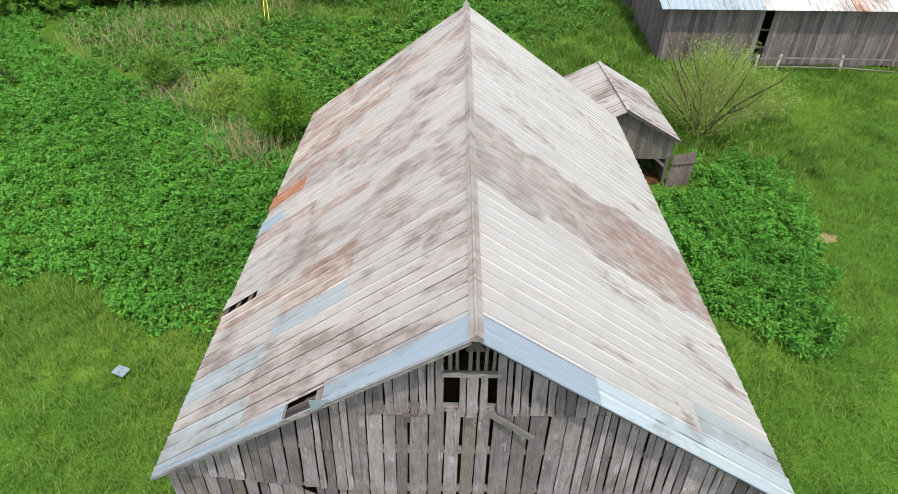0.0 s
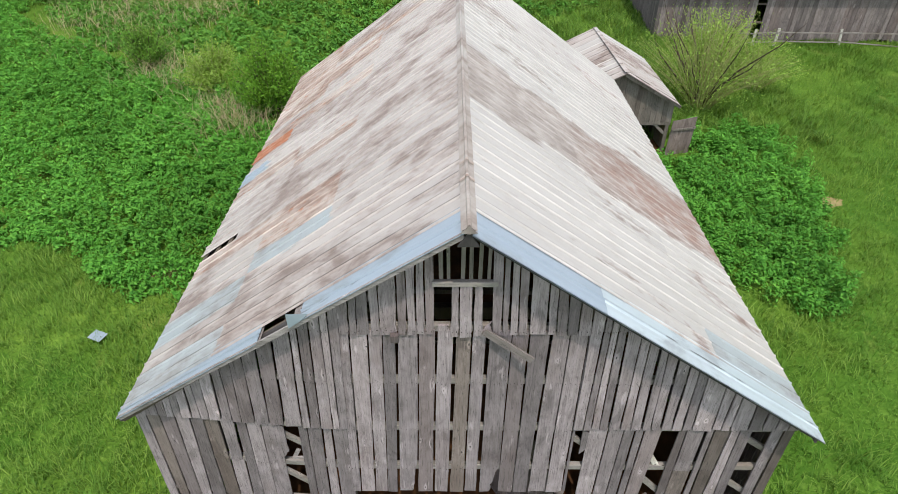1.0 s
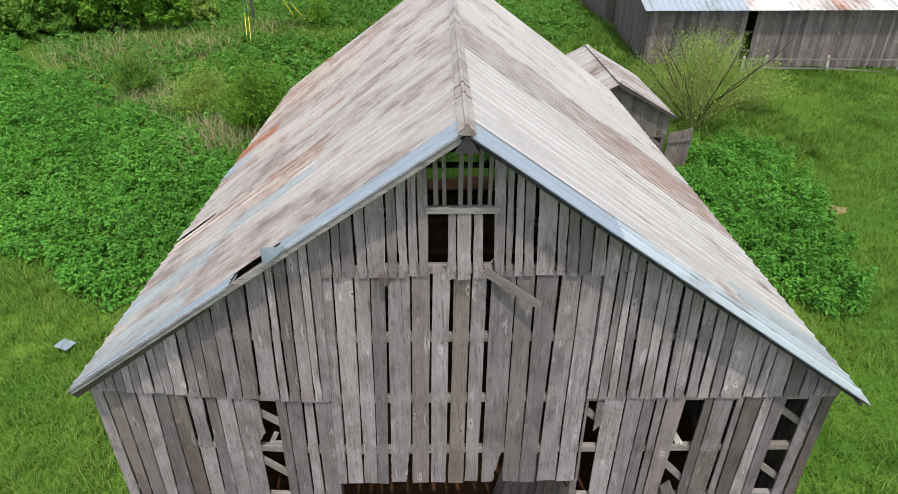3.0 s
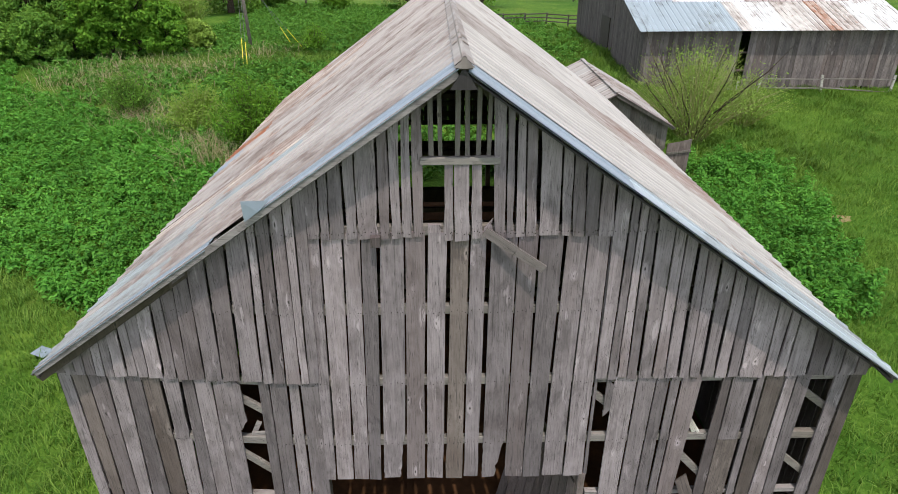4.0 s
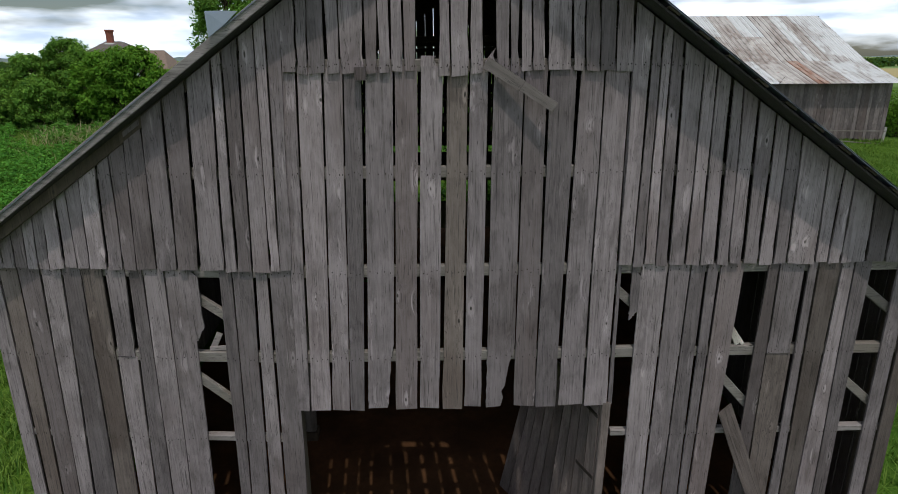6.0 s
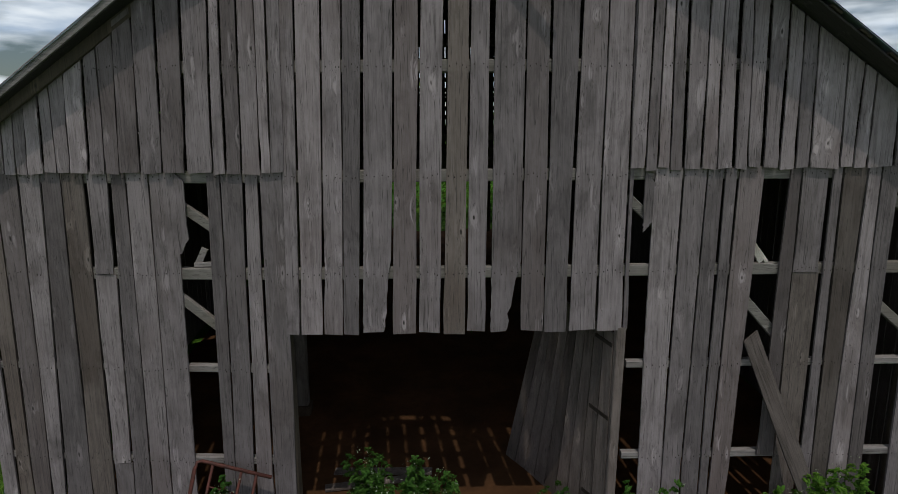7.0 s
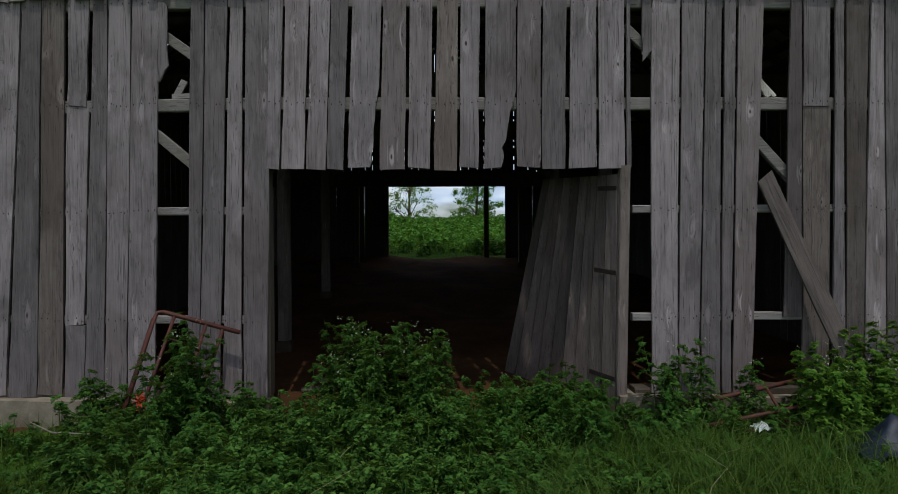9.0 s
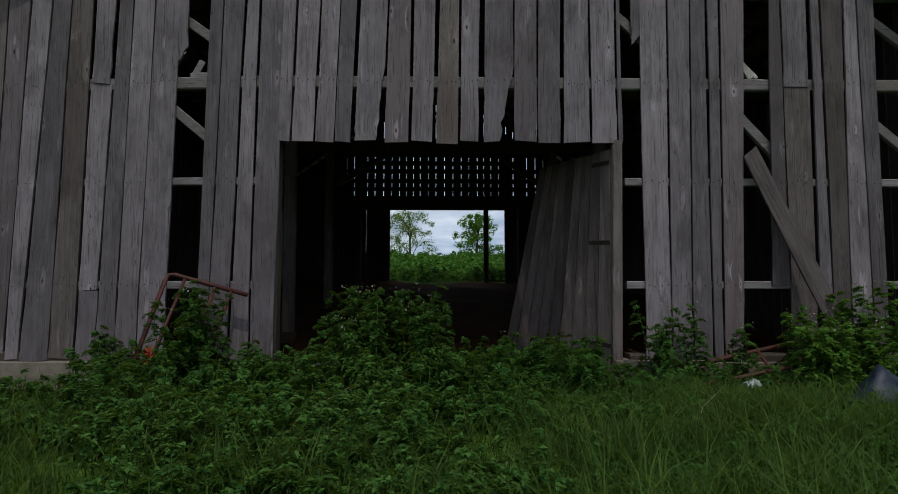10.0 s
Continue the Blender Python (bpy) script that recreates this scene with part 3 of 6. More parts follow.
def plank_mesh(w, h0, h1, rng, t=0.026, torn=0.0, top_torn=0.0, lean=0.0, lean_r=None):
    """A sawn board standing on its foot: wavering edges, uneven ends. h0 and h1: its height at its two edges."""
    steps = (0.0, 0.018, 0.035, 0.055, 0.075, 0.10, 0.125, 0.15, 0.18, 0.21, 0.42, 0.72, 1.0) if torn else (0.0, 0.07, 0.15, 0.42, 0.72, 1.0)
    n = len(steps) - 1
    left, right = [], []
    for i in range(n + 1):
        f = steps[i]
        j = 0.008 if 0 < i < n else 0.003
        left.append((-w / 2 + rng.uniform(-j, j) + lean * f, h0 * f))
        right.append((w / 2 + rng.uniform(-j, j) + (lean if lean_r is None else lean_r) * f, h1 * f))
    foot = rng.uniform(-0.012, 0.012)
    left[0], right[0] = (left[0][0], foot), (right[0][0], -foot * 0.5)
    if torn:
        for i in range(9):
            f = steps[i] / 0.2
            bite = w * torn * (0.72 * max(0.0, 1 - f) ** 0.8 + rng.uniform(-0.02, 0.16) * (1 - 0.6 * f))
            right[i] = (right[i][0] - bite, right[i][1] + (rng.uniform(0, 0.03) if i == 0 else 0.0))
    if top_torn:
        left[-1] = (left[-1][0], left[-1][1] - top_torn)
        right[-2] = (right[-2][0] - 0.02, right[-2][1])
    bow = rng.uniform(-0.006, 0.006)
    ring = []
    for i in range(n + 1):
        f = steps[i]
        y = bow * 4 * f * (1 - f)
        ring.append([(left[i][0], y, left[i][1]), (right[i][0], y, right[i][1]), (right[i][0], y + t, right[i][1]), (left[i][0], y + t, left[i][1])])
    vs = [p for r in ring for p in r]
    fs = [(0, 3, 2, 1), tuple(4 * n + k for k in range(4))]
    for i in range(n):
        for k in range(4):
            a, b = 4 * i + k, 4 * i + (k + 1) % 4
            fs.append((a, b, b + 4, a + 4))
    return vs, fs


NAILS = []


def row_of_planks(edges, zref, z0, z1, y, material, parent, rng, skip=(), nails=(), roof=False, special=None, feet=0.016, browned=(), butt=None):
    """Boards side by side, from z0 up to z1 or up under the roof. edges: x at the height zref, lean per metre, width of the gap there."""
    for i, ((xa, ka, ga), (xb, kb, gb)) in enumerate(zip(edges, edges[1:])):
        if i in skip:
            continue
        extra = dict((special or {}).get(i, {}))
        zb = z0 + rng.uniform(-feet, feet) + extra.pop("raise_foot", 0.0)
        x0, x1 = xa + ka * (zb - zref) + ga / 2 + 0.0045, xb + kb * (zb - zref) - gb / 2 - 0.0045
        ta, tb = (roof_z(x0), roof_z(x1)) if roof else (z1 + rng.uniform(-0.01, 0.01),) * 2
        if roof:
            ta, tb = roof_z(x0 + ka * (ta - zb)), roof_z(x1 + kb * (tb - zb))
        yy = y + bow_y((x0 + x1) / 2) + rng.uniform(-0.009, 0.007)
        mat_here = WOOD_BROWN if i in browned else material
        cuts = [zb] + list((butt or {}).get(i, ())) + [None]
        for n, (low, high) in enumerate(zip(cuts, cuts[1:])):
            ha, hb = (high - low - 0.008,) * 2 if high else (ta - low, tb - low)
            shift = (ka + kb) / 2 * (low - zb) - (0.008 if n else 0.0)
            stain = high and x0 > 0
            part("plank", plank_mesh(x1 - x0, ha, hb, rng, lean=ka * ha, lean_r=kb * hb, **(extra if n == 0 else {})), WOOD_BROWN if stain else mat_here, parent, loc=((x0 + x1) / 2 + shift, yy + (0.012 if high else 0.0), low))
        for zn in nails:
            if zb + 0.02 < zn < min(ta, tb) - 0.02:
                for f in (0.12, 0.38, 0.64, 0.88):
                    if f in (0.38,) and x1 - x0 < 0.2:
                        continue
                    NAILS.append((x0 + ka * (zn - zb) + (x1 - x0) * f + rng.uniform(-0.015, 0.015), yy - 0.001, zn + rng.uniform(-0.02, 0.02)))


rng = random.Random(7)
GIRTS = (1.07, 2.15, 3.20, 4.21, 5.28, 6.33)

# frame behind the boards
frame_parts = [beam((HALF_L + 0.1, 0.37, 0.30), (-1.9, 0.15, 0.30), 0.2, 0.16), beam((1.8, 0.13, 0.28), (HALF_R - 0.1, 0.13, 0.28), 0.2, 0.16)]
for x, top in ((HALF_L + 0.12, 4.4), (HALF_R - 0.12, 4.4), (-1.93, 6.5)):
    frame_parts.append(beam((x, 0.18 + bow_y(x), 0.3), (x, 0.18 + bow_y(x), top), 0.18, 0.2, (0, 1, 0)))
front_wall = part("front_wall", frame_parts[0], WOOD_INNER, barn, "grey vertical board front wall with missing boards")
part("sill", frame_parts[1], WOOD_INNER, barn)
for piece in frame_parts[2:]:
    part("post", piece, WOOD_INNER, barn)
for z in GIRTS:
    lim = min(HALF_R, (RIDGE - 0.25 - z) / PITCH)
    west, east = max(HALF_L, -lim) + 0.05, min(HALF_R, lim) - 0.05
    spans = [(min(-3.3, west), -3.3), (max(-3.3, west), -1.8), (-1.8, east)] if z > 2.5 else [(west, -3.3), (-3.3, -1.92), (1.78, east)]
    tall = 0.125 if z > 2.5 else 0.08
    for a, b in spans:
        if b - a > 0.1:
            part("girt", beam((a, 0.075 + bow_y(a), z), (b, 0.075 + bow_y(b), z), 0.085, tall), WOOD_PALE_X if z > 2.5 else WOOD_GREY_X, barn)
for a, b in (((-2.95, 0.09, 3.98), (-2.3, 0.09, 3.50)), ((-3.0, 0.09, 2.98), (-2.3, 0.09, 2.38)), ((1.70, 0.09, 3.98), (2.25, 0.09, 3.48)),
             ((4.35, 0.09, 4.05), (5.0, 0.09, 3.55)), ((4.30, 0.09, 2.95), (4.95, 0.09, 2.4)), ((2.95, 0.09, 2.95), (3.5, 0.09, 2.35))):
    part("brace", beam((bow_x(a[0]), a[1] + bow_y(a[0]), a[2]), (bow_x(b[0]), b[1] + bow_y(b[0]), b[2]), 0.06, 0.10), WOOD_PALE_X, barn)
# broken ends of lath left standing on the girts
for a, b, w in (((3.16, 0.06, 3.27), (3.02, 0.10, 3.56), 0.06), ((3.22, 0.05, 3.27), (3.10, 0.12, 3.46), 0.04), ((-2.78, 0.16, 3.27), (-2.69, 0.18, 3.46), 0.07), ((-2.80, 0.14, 3.29), (-2.62, 0.14, 3.30), 0.05)):
    part("splinter", beam(a, b, w, 0.025, (0, 1, 0)), WOOD_PALE if a[0] > 0 else WOOD_GREY_X, barn, "broken lath end")

# lower boards beside the doorway
row_of_planks([(-5.24, 0.01, 0.0), (-5.06, 0.01, 0.030), (-4.86, 0.02, 0.026), (-4.621, 0.03, 0.030), (-4.419, 0.05, 0.024), (-4.151, 0.026, 0.026), (-3.889, 0.02, 0.026), (-3.646, 0.035, 0.018), (-3.454, 0.022, 0.022), (-3.217, 0.023, 0.022),
               (-2.927, 0.022, 0.020), (-2.617, 0.022, 0.0), (-2.48, 0.025, 0.014), (-2.256, 0.03, 0.026), (-2.069, 0.014, 0.024), (-1.817, 0.014, 0.0)],
              2.2, 0.30, 4.27, 0.0, WOOD_LOWER, front_wall, rng, skip=(10,), nails=GIRTS, browned=(1, 5), butt={6: (1.02, 3.20)})
row_of_planks([(1.959, 0.001, 0.0), (2.239, 0.007, 0.014), (2.475, 0.015, 0.014), (2.667, 0.005, 0.013), (2.792, 0.014, 0.024), (3.03, 0.03, 0.0), (3.31, 0.022, 0.0), (3.479, -0.002, 0.014), (3.78, 0.003, 0.024), (3.915, -0.007, 0.014),
               (4.128, 0.015, 0.013), (4.32, -0.009, 0.006), (4.49, 0.0, 0.0), (4.80, 0.0, 0.0), (4.98, 0.0, 0.016), (5.15, 0.0, 0.0)],
              2.2, 0.30, 4.27, 0.0, WOOD_LOWER, front_wall, rng, skip=(5, 12), nails=GIRTS, butt={7: (3.17,)}, browned=(9, 14), special={6: {"raise_foot": 0.75}})
# split scraps hanging in the openings
part("plank", plank_mesh(0.10, 0.85, 0.75, rng, torn=1.0), WOOD_LOWER, front_wall, loc=(-2.86, 0.06, 3.42))
part("plank", plank_mesh(0.10, 0.62, 0.50, rng, torn=1.0), WOOD_LOWER, front_wall, loc=(1.92, 0.0, 3.62))
part("plank", plank_mesh(0.055, 0.86, 0.80, rng, torn=0.6), WOOD_LOWER, front_wall, loc=(-2.56, 0.07, 1.02))
# tall boards over the doorway
row_of_planks([(-1.845, 0.03, 0.0), (-1.703, 0.032, 0.014), (-1.462, 0.036, 0.014), (-1.254, 0.033, 0.007), (-1.068, 0.036, 0.034), (-0.745, 0.028, 0.014), (-0.471, 0.021, 0.026), (-0.219, 0.021, 0.034), (0.038, 0.015, 0.015), (0.27, 0.01, 0.052),
               (0.615, 0.006, 0.004), (0.862, 0.003, 0.014), (1.118, 0.014, 0.034), (1.425, 0.001, 0.014), (1.703, -0.006, 0.014), (1.765, -0.006, 0.0)],
              2.55, 2.55, 6.32, 0.0, WOOD, front_wall, rng, nails=GIRTS, browned=(7,), special={9: {"torn": 0.62}, 4: {"torn": 0.3}})
# upper boards under the rakes, lapped over the lower ones
row_of_planks([(-5.26, 0.03, 0.0), (-5.08, 0.03, 0.014), (-4.94, 0.04, 0.012), (-4.80, 0.05, 0.013), (-4.662, 0.06, 0.012), (-4.538, 0.06, 0.014), (-4.415, 0.06, 0.012), (-4.245, 0.037, 0.022), (-4.103, 0.02, 0.018), (-3.962, 0.05, 0.014), (-3.769, 0.055, 0.024),
               (-3.598, 0.032, 0.015), (-3.446, 0.05, 0.012), (-3.224, 0.036, 0.022), (-3.0, 0.044, 0.022), (-2.761, 0.05, 0.034), (-2.486, 0.043, 0.024), (-2.352, 0.032, 0.014), (-2.192, 0.035, 0.014), (-2.001, 0.021, 0.012), (-1.898, 0.025, 0.007), (-1.775, 0.034, 0.0)],
              4.25, 4.25, 0, -0.032, WOOD, front_wall, rng, roof=True, nails=GIRTS)
row_of_planks([(1.697, -0.005, 0.0), (1.848, 0.005, 0.014), (1.97, -0.005, 0.014), (2.097, -0.016, 0.007), (2.238, -0.026, 0.024), (2.418, -0.012, 0.005), (2.576, -0.025, 0.014), (2.746, -0.03, 0.034), (2.892, -0.045, 0.006), (3.038, -0.031, 0.034), (3.213, -0.021, 0.022),
               (3.372, -0.026, 0.014), (3.52, -0.031, 0.013), (3.831, -0.033, 0.024), (3.972, 0.01, 0.013), (4.108, -0.003, 0.014), (4.387, -0.045, 0.022), (4.60, -0.03, 0.013), (4.80, -0.03, 0.014), (5.0, -0.02, 0.012), (5.17, -0.02, 0.0)],
              4.26, 4.26, 0, -0.032, WOOD, front_wall, rng, roof=True, nails=GIRTS)
# boards of the gable top and in the loft opening
row_of_planks([(-1.712, 0.032, 0.0), (-1.567, 0.031, 0.014), (-1.457, 0.03, 0.006), (-1.289, 0.015, 0.024), (-1.15, 0.015, 0.014), (-0.918, 0.016, 0.024), (-0.784, 0.007, 0.014), (-0.668, 0.017, 0.014), (-0.545, 0.009, 0.014), (-0.423, 0.003, 0.0)],
              6.27, 6.27, 0, -0.032, WOOD, front_wall, rng, roof=True, nails=(6.33,))
row_of_planks([(0.362, -0.03, 0.0), (0.485, -0.02, 0.014), (0.585, -0.019, 0.024), (0.709, -0.035, 0.006), (0.845, -0.035, 0.034), (1.099, -0.042, 0.022), (1.223, -0.042, 0.014), (1.37, -0.06, 0.006), (1.519, -0.03, 0.014), (1.69, -0.05, 0.0)],
              6.27, 6.27, 0, -0.032, WOOD, front_wall, rng, roof=True, nails=(6.33,))
row_of_planks([(-0.202, 0.01, 0.0), (-0.09, 0.0, 0.008), (0.099, -0.014, 0.022), (0.228, -0.02, 0.0)], 6.24, 6.24, 7.16, -0.034, WOOD, front_wall, rng, nails=(6.33,))
part("plank", plank_mesh(0.15, 0.17, 0.12, rng, top_torn=0.06), WOOD, front_wall, loc=(-0.30, -0.004, 6.30))
part("plank", plank_mesh(0.10, 0.14, 0.22, rng, top_torn=0.05), WOOD, front_wall, loc=(0.30, -0.004, 6.27))
part("vent_header", beam((-0.44, -0.02, 7.165), (0.40, -0.02, 7.165), 0.07, 0.085), WOOD_PALE_X, barn)
for x, w in ((-0.325, 0.055), (-0.23, 0.045), (-0.05, 0.055), (0.055, 0.05), (0.17, 0.05), (0.28, 0.045)):
    part("vent_slat", beam((x, 0.02, 7.2), (x + rng.uniform(-0.01, 0.01), 0.02, roof_z(x) - 0.02), w, 0.022, (0, 1, 0)), WOOD_ISLE, barn)
part("loose_board", join([box(0, 0.42, -0.015, 0.015, -0.055, 0.055, 0.004), box(0.42, 0.80, -0.012, 0.018, -0.053, 0.048, 0.004)]), WOOD_GREY_X, barn, "grey board hanging askew on the gable")
bpy.data.objects["loose_board"].matrix_basis = look((0.25, -0.06, 6.36), (0.92, -0.17, 5.93)) @ Matrix.Rotation(math.pi / 2, 4, "Y") @ Matrix.Rotation(math.pi / 2, 4, "X")
part("patch_board", box(-1.01, -0.90, -0.12, -0.042, 6.20, 6.32, 0.006), WOOD, barn)
# nail heads
nv, nf = [], []
for x, y, z in NAILS:
    k = len(nv)
    nv.extend((x + 0.006 * math.cos(a), y - 0.0015, z + 0.009 * math.sin(a)) for a in [math.pi / 3 * q for q in range(6)])
    nf.append(tuple(range(k, k + 6)))
tagged(part("nailing", (nv, nf), IRON_AND_SHADE, barn), kind="stuff")

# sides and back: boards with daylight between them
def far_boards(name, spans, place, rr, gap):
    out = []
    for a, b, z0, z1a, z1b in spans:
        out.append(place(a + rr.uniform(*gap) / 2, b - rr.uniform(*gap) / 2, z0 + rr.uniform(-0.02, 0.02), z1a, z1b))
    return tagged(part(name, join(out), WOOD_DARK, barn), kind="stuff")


def side_place(x):
    return lambda a, b, z0, za, zb: ([(x, a, z0), (x + 0.025, a, z0), (x + 0.025, b, z0), (x, b, z0), (x, a, za), (x + 0.025, a, za), (x + 0.025, b, zb), (x, b, zb)], HEX)


def back_place(a, b, z0, za, zb):
    return [(a, Y_BACK, z0), (b, Y_BACK, z0), (b, Y_BACK + 0.025, z0), (a, Y_BACK + 0.025, z0), (a, Y_BACK, za), (b, Y_BACK, zb), (b, Y_BACK + 0.025, zb), (a, Y_BACK + 0.025, za)], HEX


ys = [0.31]
while ys[-1] < Y_BACK - 0.1:
    ys.append(min(Y_BACK, ys[-1] + rng.uniform(0.18, 0.27)))
for name, x in (("left_wall", HALF_L), ("right_wall", HALF_R - 0.025)):
    far_boards(name, [(a, b, gzs(x, a) - 0.12, roof_z(x), roof_z(x)) for a, b in zip(ys, ys[1:])], side_place(x), rng, (0.002, 0.022))
xs = [HALF_L]
while xs[-1] < HALF_R - 0.1:
    xs.append(min(HALF_R, xs[-1] + rng.uniform(0.22, 0.29)))
back_spans = []
for a, b in zip(xs, xs[1:]):
    back_spans.append((a, b, 3.70, roof_z(a), roof_z(b)))
far_boards("back_wall", [q for q in back_spans if abs(q[0]) < 3.3], back_place, rng, (0.004, 0.030))
far_boards("back_wall", [q for q in back_spans if abs(q[0]) >= 3.3], back_place, rng, (0.0, 0.006))
far_boards("back_wall", [(a, b, gzs(0, Y_BACK) + 0.05, 3.72, 3.72) for a, b in ((-5.05, -4.2), (-4.2, -3.4), (-3.4, -2.5), (-2.5, -1.7), (2.09, 3.0), (3.0, 3.9), (3.9, 5.15))], back_place, rng, (0.0, 0.008))
back_frame = [beam((-w, Y_BACK - 0.07, z), (w, Y_BACK - 0.07, z), 0.09, 0.14) for z, w in ((3.72, 5.0), (4.02, 3.1), (4.35, 4.95), (4.62, 3.0), (4.95, 4.2), (5.22, 2.8), (5.5, 3.4))]
back_frame += [beam((x, Y_BACK - 0.1, 1.2), (x, Y_BACK - 0.1, 6.2), 0.16, 0.16, (0, 1, 0)) for x in (-1.78, 2.17)] + [beam((1.47, Y_BACK - 0.1, 1.15), (1.47, Y_BACK - 0.1, 3.7), 0.16, 0.14, (0, 1, 0))]
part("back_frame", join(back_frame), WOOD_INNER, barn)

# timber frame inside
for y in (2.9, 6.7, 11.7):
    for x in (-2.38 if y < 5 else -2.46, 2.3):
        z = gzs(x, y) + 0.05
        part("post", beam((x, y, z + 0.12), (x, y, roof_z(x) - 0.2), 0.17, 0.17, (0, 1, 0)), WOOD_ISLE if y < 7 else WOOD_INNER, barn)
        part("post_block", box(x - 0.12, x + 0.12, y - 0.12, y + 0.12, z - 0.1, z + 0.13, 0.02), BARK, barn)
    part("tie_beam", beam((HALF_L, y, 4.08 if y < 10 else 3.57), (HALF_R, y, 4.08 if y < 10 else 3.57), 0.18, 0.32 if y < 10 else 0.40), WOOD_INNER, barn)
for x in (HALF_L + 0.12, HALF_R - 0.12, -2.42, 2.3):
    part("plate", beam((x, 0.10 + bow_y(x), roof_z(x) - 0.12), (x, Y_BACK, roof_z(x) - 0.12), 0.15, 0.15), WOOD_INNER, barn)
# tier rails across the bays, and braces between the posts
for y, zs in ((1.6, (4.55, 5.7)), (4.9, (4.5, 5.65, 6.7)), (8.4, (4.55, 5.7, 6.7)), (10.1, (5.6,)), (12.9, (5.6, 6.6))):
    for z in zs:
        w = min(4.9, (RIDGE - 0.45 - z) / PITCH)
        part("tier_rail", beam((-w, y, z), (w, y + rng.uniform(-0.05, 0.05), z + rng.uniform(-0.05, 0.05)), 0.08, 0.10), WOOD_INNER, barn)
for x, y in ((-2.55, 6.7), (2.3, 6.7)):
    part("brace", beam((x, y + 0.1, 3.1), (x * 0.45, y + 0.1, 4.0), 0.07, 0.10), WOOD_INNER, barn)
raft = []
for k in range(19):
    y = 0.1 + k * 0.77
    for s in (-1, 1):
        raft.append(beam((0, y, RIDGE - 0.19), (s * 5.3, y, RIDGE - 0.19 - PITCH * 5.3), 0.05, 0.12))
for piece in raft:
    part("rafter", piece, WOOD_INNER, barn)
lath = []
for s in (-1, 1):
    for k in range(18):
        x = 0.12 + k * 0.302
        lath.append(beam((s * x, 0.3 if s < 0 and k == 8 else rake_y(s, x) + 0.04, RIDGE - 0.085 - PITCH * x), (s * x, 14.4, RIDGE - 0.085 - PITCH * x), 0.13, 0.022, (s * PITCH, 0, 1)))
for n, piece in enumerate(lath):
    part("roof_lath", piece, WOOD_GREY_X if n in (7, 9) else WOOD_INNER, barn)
for s in (-1, 1):
    if s < 0:
        part("rake_board", beam((-0.06, rake_y(-1, 0) + 0.03, RIDGE - 0.12), (-5.26, rake_y(-1, 5.26) + 0.03, RIDGE - 0.12 - PITCH * 5.2), 0.028, 0.085, (-PITCH, 0, 1)), WOOD_GREY_X, barn, "grey weathered rake board")
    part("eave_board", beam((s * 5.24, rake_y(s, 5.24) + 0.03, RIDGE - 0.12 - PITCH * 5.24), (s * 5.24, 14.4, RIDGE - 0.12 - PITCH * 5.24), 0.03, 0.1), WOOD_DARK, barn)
    # soffit boards coloured as dark as the shade beneath the overhang
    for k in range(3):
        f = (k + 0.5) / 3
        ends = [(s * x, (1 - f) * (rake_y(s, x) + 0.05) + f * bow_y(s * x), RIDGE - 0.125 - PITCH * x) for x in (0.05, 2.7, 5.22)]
        part("soffit", join([beam(ends[0], ends[1], 0.105, 0.02, (s * PITCH, 0, 1)), beam(ends[1], ends[2], 0.105, 0.02, (s * PITCH, 0, 1))]), WOOD_EAVE_SHADE, barn)


def sheet_mesh(length, width, rr):
    """Crimped roofing sheet: local x runs down the slope, y along the eave."""
    prof = []
    for k, y in enumerate(np.linspace(-width / 2, width / 2, 3 if width > 0.45 else 2)):
        for dy, z in ((-0.026, 0.0), (-0.015, 0.010), (-0.005, 0.020), (0.005, 0.020), (0.015, 0.010), (0.026, 0.0)):
            prof.append((y + dy, z))
        if y < width / 2 - 0.01:
            prof.append((y + width / (4 if width > 0.45 else 2), rr.uniform(-0.004, 0.004)))
    n = 4
    vs, fs = [], []
    for i in range(n + 1):
        for y, z in prof:
            vs.append((length * i / n, y, z + rr.uniform(-0.002, 0.002)))
    m = len(prof)
    for i in range(n):
        for j in range(m - 1):
            fs.append((i * m + j, i * m + j + 1, (i + 1) * m + j + 1, (i + 1) * m + j))
    k = len(vs)
    vs += [(x, y, z - 0.003) for x, y, z in vs]
    fs += [tuple(q + k for q in reversed(f)) for f in fs]
    return vs, fs


roof = part("roof", join([beam((0, -0.33, RIDGE - 0.075), (0, 14.4, RIDGE - 0.075), 0.16, 0.02)]), WOOD_INNER, barn, "pale oxidised tin roof with rust stains and patches")
DOWN = math.atan(PITCH)
SLOPE = math.sqrt(1 + PITCH * PITCH)


